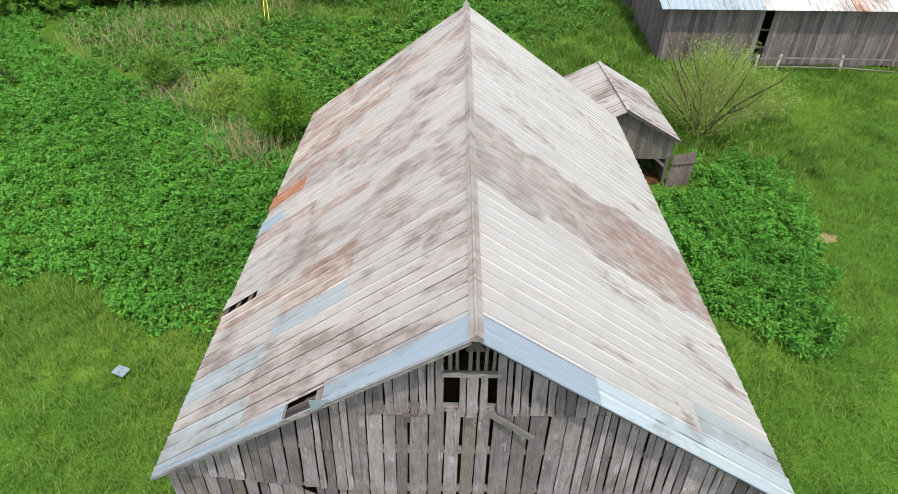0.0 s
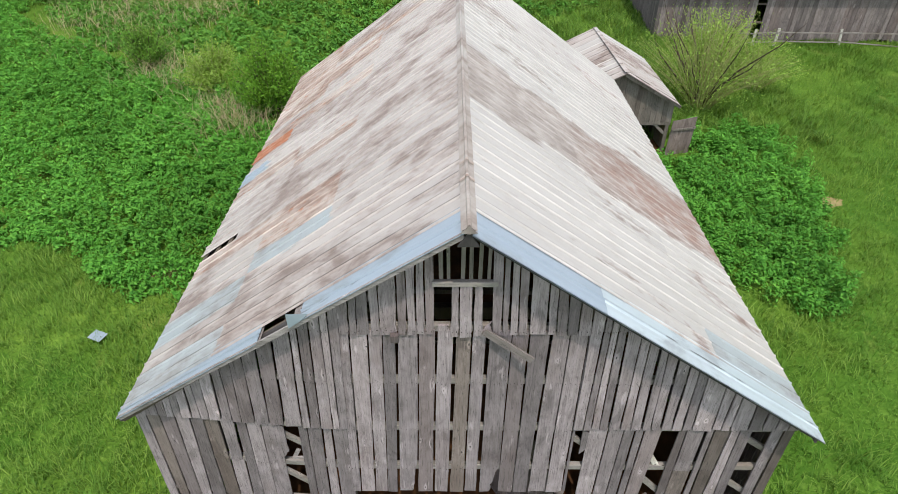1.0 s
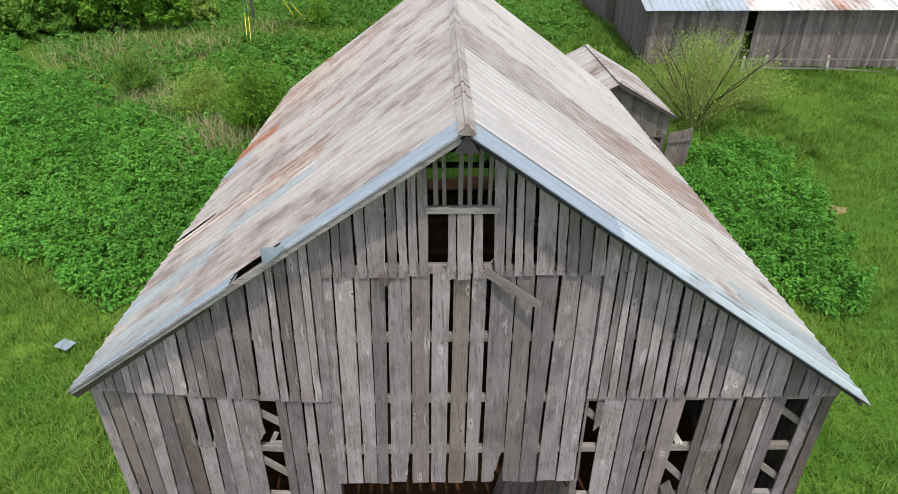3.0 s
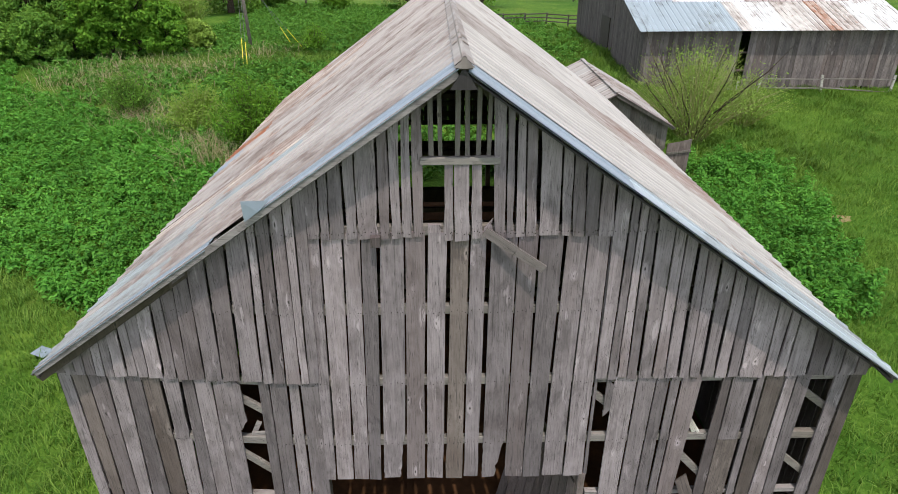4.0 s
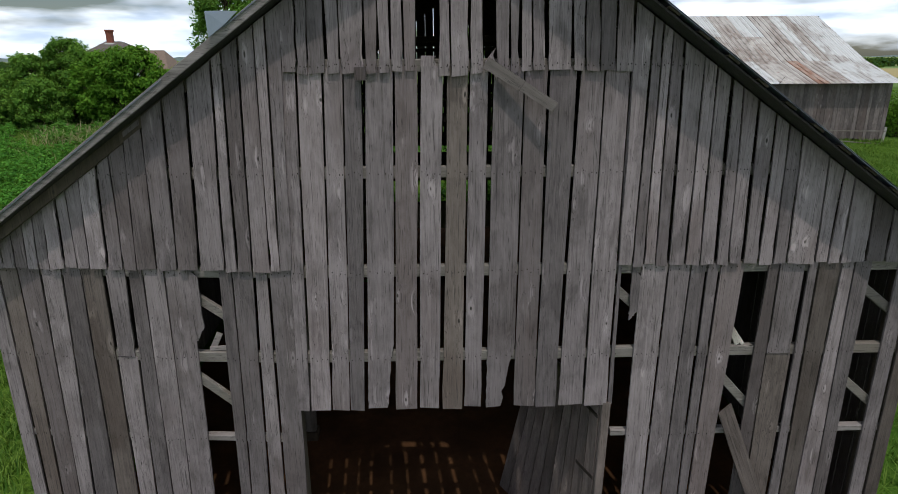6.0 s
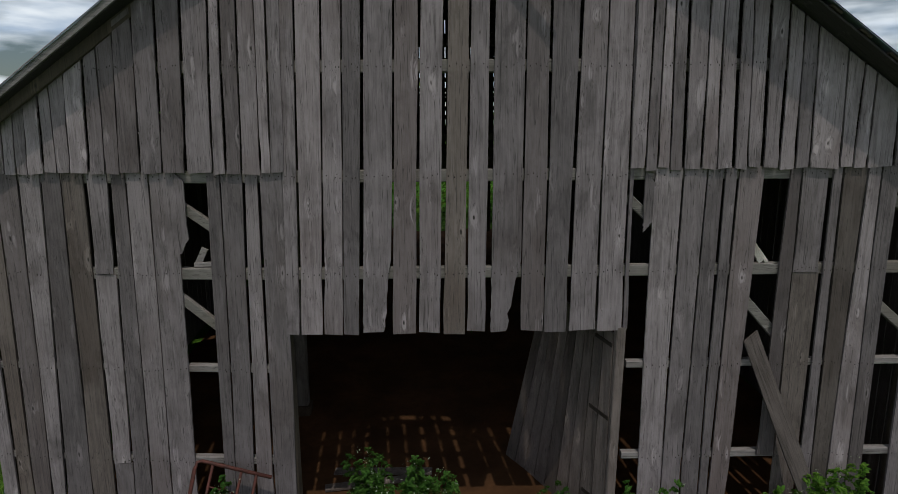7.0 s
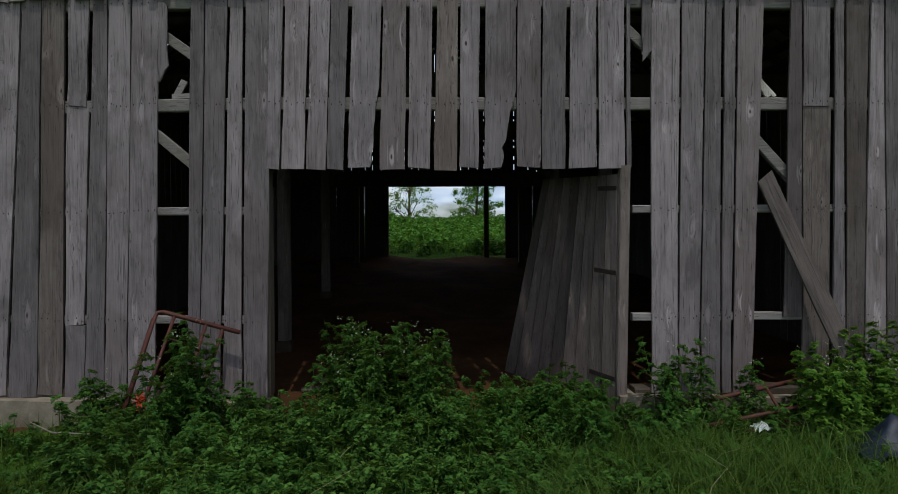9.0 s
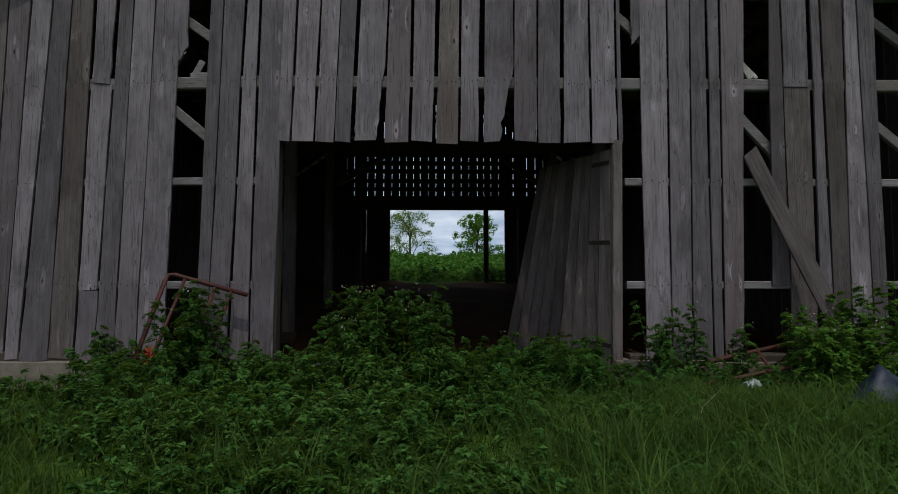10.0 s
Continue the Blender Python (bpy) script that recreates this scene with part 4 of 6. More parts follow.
def lay_sheet(s, x0, x1, yc, width, material, lift=0.0, verge=False):
    """A sheet on one slope (s = -1 or 1) from x0 to x1 out from the ridge."""
    vs, fs = sheet_mesh((x1 - x0) * SLOPE, width, rng)
    if verge:
        # trimmed to the slanting front edge of the roof, its lip turned down
        out = []
        for u, w, h in vs:
            edge = rake_y(s, x0 + u / SLOPE) - yc
            f = (s * w if s > 0 else -w) / width + 0.5
            g = edge + max(f, 0.0) * (width / 2 + 0.02 - edge)
            out.append((u, g if s > 0 else -g, (h if f > 0.12 else min(h, 0.004)) - (0.02 if s > 0 else 0.006) * max(0.0, 1 - f / 0.12)))
        vs = out
    ob = part("roof_sheet", (vs, fs), material, roof)
    m = Matrix.Translation((s * x0, yc, RIDGE - PITCH * x0 - 0.045 + lift)) @ Matrix.Rotation(0 if s > 0 else math.pi, 4, "Z") @ Matrix.Rotation(DOWN, 4, "Y")
    ob.matrix_basis = m


ROWS_X = [(0.05, 2.16), (2.08, 3.64), (3.55, 5.36)]
COL = 0.61
for s in (-1, 1):
    for c in range(24):
        y = -0.13 + c * COL
        for r, (x0, x1) in enumerate(ROWS_X):
            u = rng.random()
            m = TIN_STAINED if s < 0 else TIN_PALE
            if s < 0:
                if u < 0.08 or r == 2 and c in (6, 11, 15, 17, 18, 19, 20, 21, 22) or (c, r) in ((5, 1), (6, 1), (10, 1), (18, 1), (19, 1), (21, 1)):
                    m = TIN_BROWN
                if (c, r) in ((4, 1), (3, 2), (1, 2)):
                    m = TIN_PATCH
            else:
                if (c, r) == (1, 2):
                    m = TIN_PATCH
            if c == 0 and s < 0 and r == 1:
                continue
            if c == 0:
                m = TIN_BLUE
                if s > 0:
                    x0, x1 = ((0.05, 1.86), (1.76, 3.66), (3.56, 5.38))[r]
                    lay_sheet(s, x0, x1, y, COL, TIN_BLUE if r == 0 else TIN_GALV, 0.006 if r else 0.002, verge=True)
                    continue
            if s < 0 and (c, r) == (7, 2):
                lay_sheet(s, x0, 4.47, y, COL, m, 0.006 * r)
                lay_sheet(s, 4.40, 5.36, y + 0.15, 0.30, m, 0.004)
                continue
            if s < 0 and r == 2 and c in (12, 14):
                xr = 4.2 if c == 14 else 4.6
                lay_sheet(s, x0, xr + 0.1, y, COL, m, 0.006)
                lay_sheet(s, xr, x1, y, COL, TIN_RUST if c == 14 else TIN_BLUE, 0.003)
                continue
            lay_sheet(s, x0, x1 + rng.uniform(-0.006, 0.006) - (0.06 if s < 0 and r == 2 else 0.0), y, COL, m, 0.006 * (2 - r) + 0.002 * (c % 2), verge=c == 0)
# the sheet bent up at the hole over the front
fv = [(-2.31, -0.235, 6.815), (-2.16, -0.23, 6.82), (-2.02, -0.225, 6.815), (-2.295, -0.255, 6.59), (-2.14, -0.25, 6.70)]
part("bent_flap", (fv + [(x, y + 0.004, z - 0.003) for x, y, z in fv], [(0, 3, 4, 1), (1, 4, 2), (6, 9, 8, 5), (7, 9, 6)]), TIN_BLUE, roof, "torn corner of galvanised tin bent up")
lay_sheet(-1, 2.80, 3.64, -0.13, COL, TIN_BLUE, 0.004, verge=True)
for k in range(6):
    y0, y1 = -0.37 + 2.47 * k, -0.37 + 2.47 * (k + 1) + 0.05
    z = RIDGE + 0.022 + 0.006 * (k % 2)
    prof = [(-0.095, -0.062), (-0.028, -0.012), (-0.02, 0.016), (0.0, 0.026), (0.02, 0.016), (0.028, -0.012), (0.095, -0.062)]
    vs = [(x, y, z + h) for y in (y0, y1) for x, h in prof] + [(x, y, z + h - 0.004) for y in (y0, y1) for x, h in prof]
    fs = [(j, j + 1, 8 + j, 7 + j) for j in range(6)] + [(14 + 7 + j, 14 + 8 + j, 14 + j + 1, 14 + j) for j in range(6)]
    part("ridge_cap", (vs, fs), TIN_CAP, roof)

for y in (0.72, 1.16):
    part("ridge_strap", ([(x, y + dy, RIDGE + 0.034 + h) for dy in (0.0, 0.07) for x, h in prof] + [(x, y + dy, RIDGE + 0.030 + h) for dy in (0.0, 0.07) for x, h in prof], fs), TIN_BROWN, roof, "rusted strap over the ridge cap")
rz = RIDGE + 0.012
re = [(-0.10, -0.070), (-0.03, -0.012), (-0.02, 0.018), (0.0, 0.030), (0.02, 0.018), (0.03, -0.012), (0.10, -0.070), (0.0, -0.085)]
part("ridge_end", ([(x, -0.382, rz + h) for x, h in re] + [(x, -0.37, rz + h) for x, h in re], [tuple(range(7, -1, -1)), tuple(range(8, 16))] + [(i, (i + 1) % 8, 8 + (i + 1) % 8, 8 + i) for i in range(8)]), TIN_STAINED, roof)
part("apex_block", ([(x, y, z) for y in (-0.355, -0.32) for x, z in ((-0.13, RIDGE - 0.27), (0.13, RIDGE - 0.27), (0.02, RIDGE - 0.09), (-0.02, RIDGE - 0.09))], [(0, 1, 2, 3), (7, 6, 5, 4), (0, 4, 5, 1), (1, 5, 6, 2), (2, 6, 7, 3), (3, 7, 4, 0)]), WOOD_EAVE_SHADE, barn)

# concrete footing
for a, b in ((-5.12, -4.2), (-4.18, -3.1), (-3.08, -1.85), (1.62, 2.6), (2.62, 3.9), (3.92, 5.22)):
    part("footing", box(a, b, -0.10 + bow_y(b) + rng.uniform(-0.02, 0.02), 0.25 + bow_y(b), -0.4, 0.29 + rng.uniform(-0.015, 0.015), 0.02), CONCRETE, barn)
part("door_post", beam((1.66, 0.05, 0.24), (1.70, 0.05, 2.58), 0.10, 0.12, (0, 1, 0)), WOOD_BROWN, barn)

# big door leaf, swung in and sagging
door = thing("barn_door", (1.6, 0.1, 0.05), "sagging grey board barn door swung inward", "door")
NB, NT, FB, FT = Vector((1.60, 0.04, 0.03)), Vector((1.63, 0.06, 2.50)), Vector((0.66, 1.62, 0.14)), Vector((1.16, 1.62, 2.6))
nrm = Vector((-0.86, -0.5, 0)).normalized()
for k in range(9):
    f0, f1 = k / 9 + 0.004, (k + 1) / 9 - 0.004
    b0, b1, t0, t1 = NB.lerp(FB, f0), NB.lerp(FB, f1), NT.lerp(FT, f0), NT.lerp(FT, f1)
    j = rng.uniform(-0.02, 0.02)
    o = b0
    vs = [p - o for p in (b0, b1, b1 - nrm * 0.025, b0 - nrm * 0.025, t0, t1, t1 - nrm * 0.025, t0 - nrm * 0.025)]
    vs = [v + Vector((0, 0, j)) if i < 4 else v for i, v in enumerate(vs)]
    part("plank", (vs, HEX), WOOD_BROWN, door, loc=tuple(o))
for z in (0.35, 1.5, 2.2):
    f = z / 2.5
    a, b = NB.lerp(NT, f), FB.lerp(FT, f)
    part("ledge", beam(a - nrm * 0.05, b - nrm * 0.05, 0.03, 0.12), WOOD_INNER, door)
for z in (1.5, 0.42, 2.36):
    a = NB.lerp(NT, z / 2.5)
    b = FB.lerp(FT, z / 2.5)
    part("hinge", beam(a + nrm * 0.008, a.lerp(b, 0.2) + nrm * 0.008, 0.008, 0.045), IRON_AND_SHADE, door, "rusted strap hinge")

# boards left lying on the dirt floor
for k, (bx, by, turn, ln) in enumerate(((-1.72, 0.95, 8, 1.2), (-1.65, 1.3, -4, 1.3))):
    fb = part("loose_plank", box(0, ln, -0.07, 0.07, 0, 0.025, 0.004), WOOD_BROWN)
    fb.matrix_basis = Matrix.Translation((bx, by, gzs(bx, by) + 0.07)) @ Matrix.Rotation(radians(turn), 4, "Z") @ Matrix.Rotation(radians(-1.5), 4, "Y")
    tagged(fb, "brown-grey loose board lying on the dirt floor", "board", "boards on the barn floor")

# ---- second barn ----
def b2_height(y):
    """Roofline over y: flared foot, steep top, the same behind."""
    y = min(y, 68.0 - y)
    return 5.0 + 0.33 * (y - 25.5) if y < 28.7 else 6.056 + 0.50 * (y - 28.7)


far_barn = thing("far_barn", (17, 34, 2.4), "dark grey board barn with a flared rust-streaked tin roof", "barn")
X0, X1, Y0, Y1 = 10.2, 23.6, 26.0, 42.0
r2 = random.Random(21)


def board_rows(points, ground, top, thick, rr, gap=0.02):
    out = []
    for (ax, ay), (bx, by) in zip(points, points[1:]):
        d = Vector((bx - ax, by - ay, 0))
        n = Vector((d.y, -d.x, 0)).normalized() * thick
        e = d.normalized() * rr.uniform(0.002, gap)
        a, b = Vector((ax, ay, 0)), Vector((bx, by, 0)) - e
        j = n * rr.uniform(0, 0.6)
        q = []
        for p in (a, b, b - n, a - n):
            q.append(p + j + Vector((0, 0, ground(p.x, p.y) + rr.uniform(-0.05, 0.12))))
        for p in (a, b, b - n, a - n):
            q.append(p + j + Vector((0, 0, top(p.x, p.y))))
        out.append((q, HEX))
    return join(out)


def stops(a, b, lo, hi, rr):
    out = [a]
    while out[-1] < b - hi:
        out.append(out[-1] + rr.uniform(lo, hi))
    return out + [b]


doorway = (15.15, 15.6)
fronts = [x for x in stops(X0, doorway[0], 0.17, 0.26, r2)]
tagged(part("front_wall", board_rows([(x, Y0) for x in fronts], lambda x, y: gzs(x, y) + 0.05, lambda x, y: 5.0, 0.03, r2), WOOD_FAR, far_barn), kind="stuff")
tagged(part("front_wall", board_rows([(x, Y0) for x in stops(doorway[1], X1, 0.17, 0.26, r2)], lambda x, y: gzs(x, y) + 0.05, lambda x, y: 5.0, 0.03, r2), WOOD_FAR, far_barn), kind="stuff")
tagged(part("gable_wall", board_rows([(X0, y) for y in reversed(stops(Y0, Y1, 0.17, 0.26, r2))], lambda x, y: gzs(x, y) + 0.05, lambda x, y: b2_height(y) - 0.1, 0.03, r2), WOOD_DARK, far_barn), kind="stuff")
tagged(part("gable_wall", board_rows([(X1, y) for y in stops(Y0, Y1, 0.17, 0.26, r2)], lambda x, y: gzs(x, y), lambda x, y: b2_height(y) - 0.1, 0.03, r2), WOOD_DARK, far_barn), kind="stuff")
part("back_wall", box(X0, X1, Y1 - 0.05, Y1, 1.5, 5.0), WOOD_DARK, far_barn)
for z in (3.0, 3.9):
    part("girt", beam((X0, Y0 + 0.09, z), (X1, Y0 + 0.09, z), 0.1, 0.1), WOOD_INNER, far_barn)
# dark slab laid on the closed gable, painting the shade inside a doorway
part("door_opening", box(X0 - 0.06, X0 + 0.03, 32.6, 34.6, 3.1, 4.86), IRON_AND_SHADE, far_barn)
roof2 = part("roof", beam((X0 - 0.3, 34.0, b2_height(34.0) - 0.06), (X1 + 0.35, 34.0, b2_height(34.0) - 0.06), 0.1, 0.1), WOOD_INNER, far_barn, "tin roof, part galvanised, part coloured white with sun glare, part rust-streaked")


def roof2_sheet(xc, w, ya, yb, material, lift):
    za, zb = b2_height(ya) + lift, b2_height(yb) + lift
    L = math.hypot(yb - ya, zb - za)
    ob = part("roof_sheet", sheet_mesh(L, w, r2), material, roof2)
    ob.matrix_basis = Matrix.Translation((xc, yb, zb)) @ Matrix.Rotation(-math.pi / 2, 4, "Z") @ Matrix.Rotation(math.atan2(zb - za, yb - ya), 4, "Y")


for k in range(22):
    xc = X0 - 0.05 + k * 0.635
    low = FAR_BLUE if k < 8 else (FAR_RUST if k in (15,) else (FAR_BROWN if k in (8, 12, 13, 14, 16, 17) else FAR_GLARE))
    high = FAR_BLUE if k < 4 else (FAR_BROWN if k in (11, 12, 15, 16, 18) else FAR_GLARE)
    roof2_sheet(xc, 0.64, 25.5, 28.75, low, 0.02 + 0.003 * (k % 2))
    roof2_sheet(xc, 0.64, 28.7, 31.5, FAR_BROWN if k in (10, 11, 12, 13, 14, 15, 16) else high, 0.035 + 0.003 * (k % 2))
    roof2_sheet(xc, 0.64, 31.4, 34.0, high, 0.045 + 0.003 * (k % 2))
bv = [(X0 - 0.35, 34, b2_height(34) + 0.03), (X1 + 0.35, 34, b2_height(34) + 0.03), (X1 + 0.35, 39.3, 6.08), (X0 - 0.35, 39.3, 6.08), (X1 + 0.35, 42.5, 5.04), (X0 - 0.35, 42.5, 5.04)]
part("back_slope", (bv + [(x, y, z - 0.03) for x, y, z in bv], [(0, 1, 2, 3), (3, 2, 4, 5), (9, 8, 7, 6), (11, 10, 8, 9)]), TIN_STAINED, roof2)
for y0, y1 in ((25.5, 28.7), (28.7, 34.0), (34.0, 39.3), (39.3, 42.5)):
    part("rake_board", beam((X0 - 0.32, y0, b2_height(y0) - 0.07), (X0 - 0.32, y1, b2_height(y1) - 0.07), 0.03, 0.14), WOOD_DARK, far_barn)

# fence before it
fence = thing("fence", (15, 25.5, 2.2), "low bleached rail fence with leaning posts beside the far barn", "fence")
tops = []
for x, lean in ((12.4, -0.25), (15.2, 0.0), (16.35, 0.05), (19.5, -0.12), (23.3, 0.05)):
    z = gzs(x, 25.5)
    part("post", beam((x - lean, 25.5, z - 0.1), (x, 25.5, z + 0.85), 0.13, 0.07, (0, 1, 0)), WOOD_PALE, fence)
    tops.append((x, 25.46, z + 0.68))
for dz in (0.0, -0.45):
    for a, b in zip(tops, tops[1:]):
        part("rail", beam((a[0], a[1], a[2] + dz), (b[0], b[1], b[2] + dz - 0.04 - (0.22 if dz and a[0] > 19 else 0.0)), 0.04, 0.06), WOOD_PALE_X, fence)

far_fence = thing("board_fence", (8, 46, 2.6), "dark weathered board fence at the meadow edge", "fence")
for k in range(7):
    x = 1.6 + k * 1.75
    part("post", beam((x, 46, gzs(x, 46) - 0.1), (x + 0.03, 46, gzs(x, 46) + 1.0), 0.11, 0.1, (0, 1, 0)), WOOD_DARK, far_fence)
    if k < 6:
        for dz in (0.35, 0.62, 0.9):
            part("rail", beam((x, 45.92, gzs(x, 46) + dz), (x + 1.75, 45.92, gzs(x + 1.75, 46) + dz + 0.03), 0.04, 0.085), WOOD_DARK, far_fence)

# bare dry patches in the turf
for px0, py0, pr, pm in ((12.9, 12.2, 0.5, 1), (-8.6, 8.3, 0.45, 2), (-7.3, 8.0, 0.35, 3), (-12.6, 10.3, 0.35, 4)):
    rp = random.Random(pm)
    ring = [(px0 + pr * (1.3 + 0.5 * rp.random()) * math.cos(a), py0 + pr * (0.7 + 0.5 * rp.random()) * math.sin(a)) for a in [math.pi / 8 * q for q in range(16)]]
    pv = [(px0, py0, gzs(px0, py0) + 0.05)] + [(x, y, gzs(x, y) - 0.01) for x, y in ring]
    tagged(part("bare_patch", (pv, [(0, 1 + q, 1 + (q + 1) % 16) for q in range(16)]), DRY), "dry straw-brown bare patch in the turf", "bare ground", kind="structure")

# ---- shed beside the barn ----
shed = thing("shed", (6.4, 17, 1.2), "small grey board shed with an old tin roof and open front", "shed")
SP, SE, SY0, SY1 = 4.40, 3.22, 15.0, 18.2
SX, SR, SL = 5.95, 8.05, 3.9


def shed_line(x, y):
    rise = 0.165 * (y - SY0)
    x = x + 0.17 * (y - SY0)
    return SP + rise - (x - SX) * (SP - SE) / (SR - SX) if x > SX else SP + rise - (SX - x) * 0.5


r3 = random.Random(5)
tagged(part("gable_boarding", board_rows([(x, SY0 + 0.12) for x in stops(5.2, 7.95, 0.16, 0.24, r3)], lambda x, y: 2.42, lambda x, y: shed_line(x, SY0) - 0.06, 0.025, r3), WOOD_ISLE, shed), kind="stuff")
tagged(part("side_boarding", board_rows([(7.92 - 0.17 * (y - SY0), y) for y in stops(SY0 + 0.15, SY1, 0.16, 0.24, r3)], lambda x, y: gzs(x, y), lambda x, y: shed_line(x, y) - 0.05, 0.025, r3), WOOD_ISLE, shed), kind="stuff")
part("back_wall", box(3.8, 7.5, SY1 - 0.05, SY1, 1.2, 3.6), WOOD_DARK, shed)
tagged(part("side_boarding", board_rows([(5.25 - 0.17 * (y - SY0), y) for y in reversed(stops(SY0 + 0.15, SY1, 0.16, 0.24, r3))], lambda x, y: gzs(x, y) - 0.1, lambda x, y: 3.5, 0.025, r3), WOOD_DARK, shed), kind="stuff")
fl = [(5.2, SY0 + 0.1), (7.95, SY0 + 0.1), (7.4, SY1), (4.65, SY1)]
part("dirt_floor", ([(x, y, gzs(x, y) + 0.06) for x, y in fl] + [(x, y, gzs(x, y) - 0.1) for x, y in fl], [(0, 1, 2, 3)] + HEX[2:]), DIRT, shed)
for x in (5.4, 7.85):
    part("post", beam((x, SY0 + 0.2, gzs(x, SY0) - 0.1), (x, SY0 + 0.2, 3.1), 0.14, 0.14, (0, 1, 0)), WOOD_ISLE, shed)
part("knee_brace", beam((7.3, SY0 + 0.18, 2.45), (7.82, SY0 + 0.18, 2.0), 0.06, 0.1), WOOD_PALE_X, shed)
part("header", beam((5.1, SY0 + 0.16, 2.42), (7.95, SY0 + 0.16, 2.42), 0.08, 0.12), WOOD_ISLE, shed)
for s, xo in ((1, SR + 0.05), (-1, SL)):
    for k in range(6):
        y = SY0 - 0.1 + 0.28 + k * 0.56
        dx = -0.17 * (y - SY0)
        za, zb = shed_line(SX + dx, y) + 0.03, shed_line(xo + dx, y) + 0.03
        sm = bpy.data.meshes.new("roof_sheet")
        sv, sf = sheet_mesh(1.0, 0.61, r3)
        sm.from_pydata([(SX + dx + u * (xo - SX) - 0.17 * w, y + w, za + u * (zb - za) + 0.165 * w + h + 0.004 * (k % 2)) for u, w, h in sv], [], sf if s > 0 else [tuple(reversed(q)) for q in sf])
        part("roof_sheet", sm, TIN_STAINED if (k + s) % 3 else TIN_PALE, shed)
part("ridge_cap", beam((SX, SY0 - 0.12, SP + 0.05), (SX - 0.17 * 3.3, SY1 + 0.1, SP + 0.05 + 0.165 * 3.3), 0.14, 0.03), TIN_STAINED, shed)
part("rake_board", beam((SX, SY0 - 0.1, SP - 0.05), (SR + 0.05, SY0 - 0.1, SE - 0.05), 0.03, 0.11), WOOD_ISLE, shed)
leaf_d = thing("shed_door", (8.4, 15.0, 1.1), "weathered board door propped beside the shed", "door")
for k in range(6):
    x = 8.0 + k * 0.15
    part("plank", plank_mesh(0.145, 1.44 + 0.015 * k, 1.46 + 0.015 * k, r3, lean=0.05), WOOD_BROWN, leaf_d, loc=(x, SY0 - 0.05 + 0.02 * k, gzs(x, 15.0) - 0.05))
part("ledge", beam((7.97, SY0 - 0.09, 2.25), (8.88, SY0 + 0.02, 2.32), 0.03, 0.08), WOOD_ISLE, leaf_d)

# ---- loose things before the barn ----
gate = thing("pipe_gate", (-2.6, -0.3, 0.1), "bent rusty red pipe gate leaning against the wall", "gate")


def gp(u, v):
    """A point on the leaning gate: u along it, v up it."""
    return Vector((-2.98 + 0.80 * u + 0.10 * v, -0.62 + 0.52 * v, 0.22 + 0.95 * v - 0.20 * u * (0.6 + 0.4 * v)))


part("frame", join([tube([gp(0, 0), gp(0, 0.93), gp(0.02, 1.0), gp(0.08, 1.02), gp(1.0, 1.0)], 0.022, 8), tube([gp(0, 0.02), gp(0.9, 0.02)], 0.022, 8)]), PIPE_RED, gate, smooth=True)
for u in (0.22, 0.6, 0.8):
    part("bar", tube([gp(u - 0.05, 0.0), gp(u, 1.0)], 0.016, 8), PIPE_RED, gate, smooth=True)
part("cross_bar", tube([gp(0.2, 0.8), gp(0.55, 0.78)], 0.008, 6), PIPE_RED, gate, smooth=True)
twine = [Vector((-2.84 + 0.05 * math.sin(k * 2.1), -0.52 + 0.04 * math.cos(k * 1.7), 0.33 + 0.006 * k + 0.04 * math.sin(k * 3.3))) for k in range(26)]
tagged(part("twine", tube(twine, 0.006, 5), ROPE, smooth=True), "tangle of orange baling twine on the gate foot", "twine")
pipes = thing("fallen_pipe_gate", (2.7, -0.3, 0.1), "rusty red pipe gate fallen in the weeds", "gate")
part("rail", tube([(1.84, -0.24, 0.16), (2.7, -0.24, 0.36), (3.62, -0.22, 0.55)], 0.023, 8), PIPE_RED, pipes, smooth=True)
part("rail", tube([(2.3, -0.46, 0.12), (3.4, -0.42, 0.32)], 0.02, 8), PIPE_RED, pipes, smooth=True)
part("rail", tube([(2.6, -0.50, 0.06), (3.6, -0.48, 0.2)], 0.016, 8), PIPE_RED, pipes, smooth=True)
part("bar", tube([(2.98, -0.24, 0.42), (3.05, -0.5, 0.14)], 0.016, 8), PIPE_RED, pipes, smooth=True)
part("bar", tube([(1.9, -0.26, 0.17), (1.97, -0.3, 0.05)], 0.016, 8), PIPE_RED, pipes, smooth=True)
tagged(part("leaning_board", plank_mesh(0.18, 2.36, 2.42, random.Random(3)), WOOD_BROWN, loc=(0, 0, 0)), "long grey board leaning against the wall", "board")
lb = bpy.data.objects["leaning_board"]
lb.matrix_basis = Matrix.Translation((3.93, -0.36, 0.26)) @ Matrix.Rotation(radians(-9), 4, "X") @ Matrix.Rotation(radians(-20.5), 4, "Y")


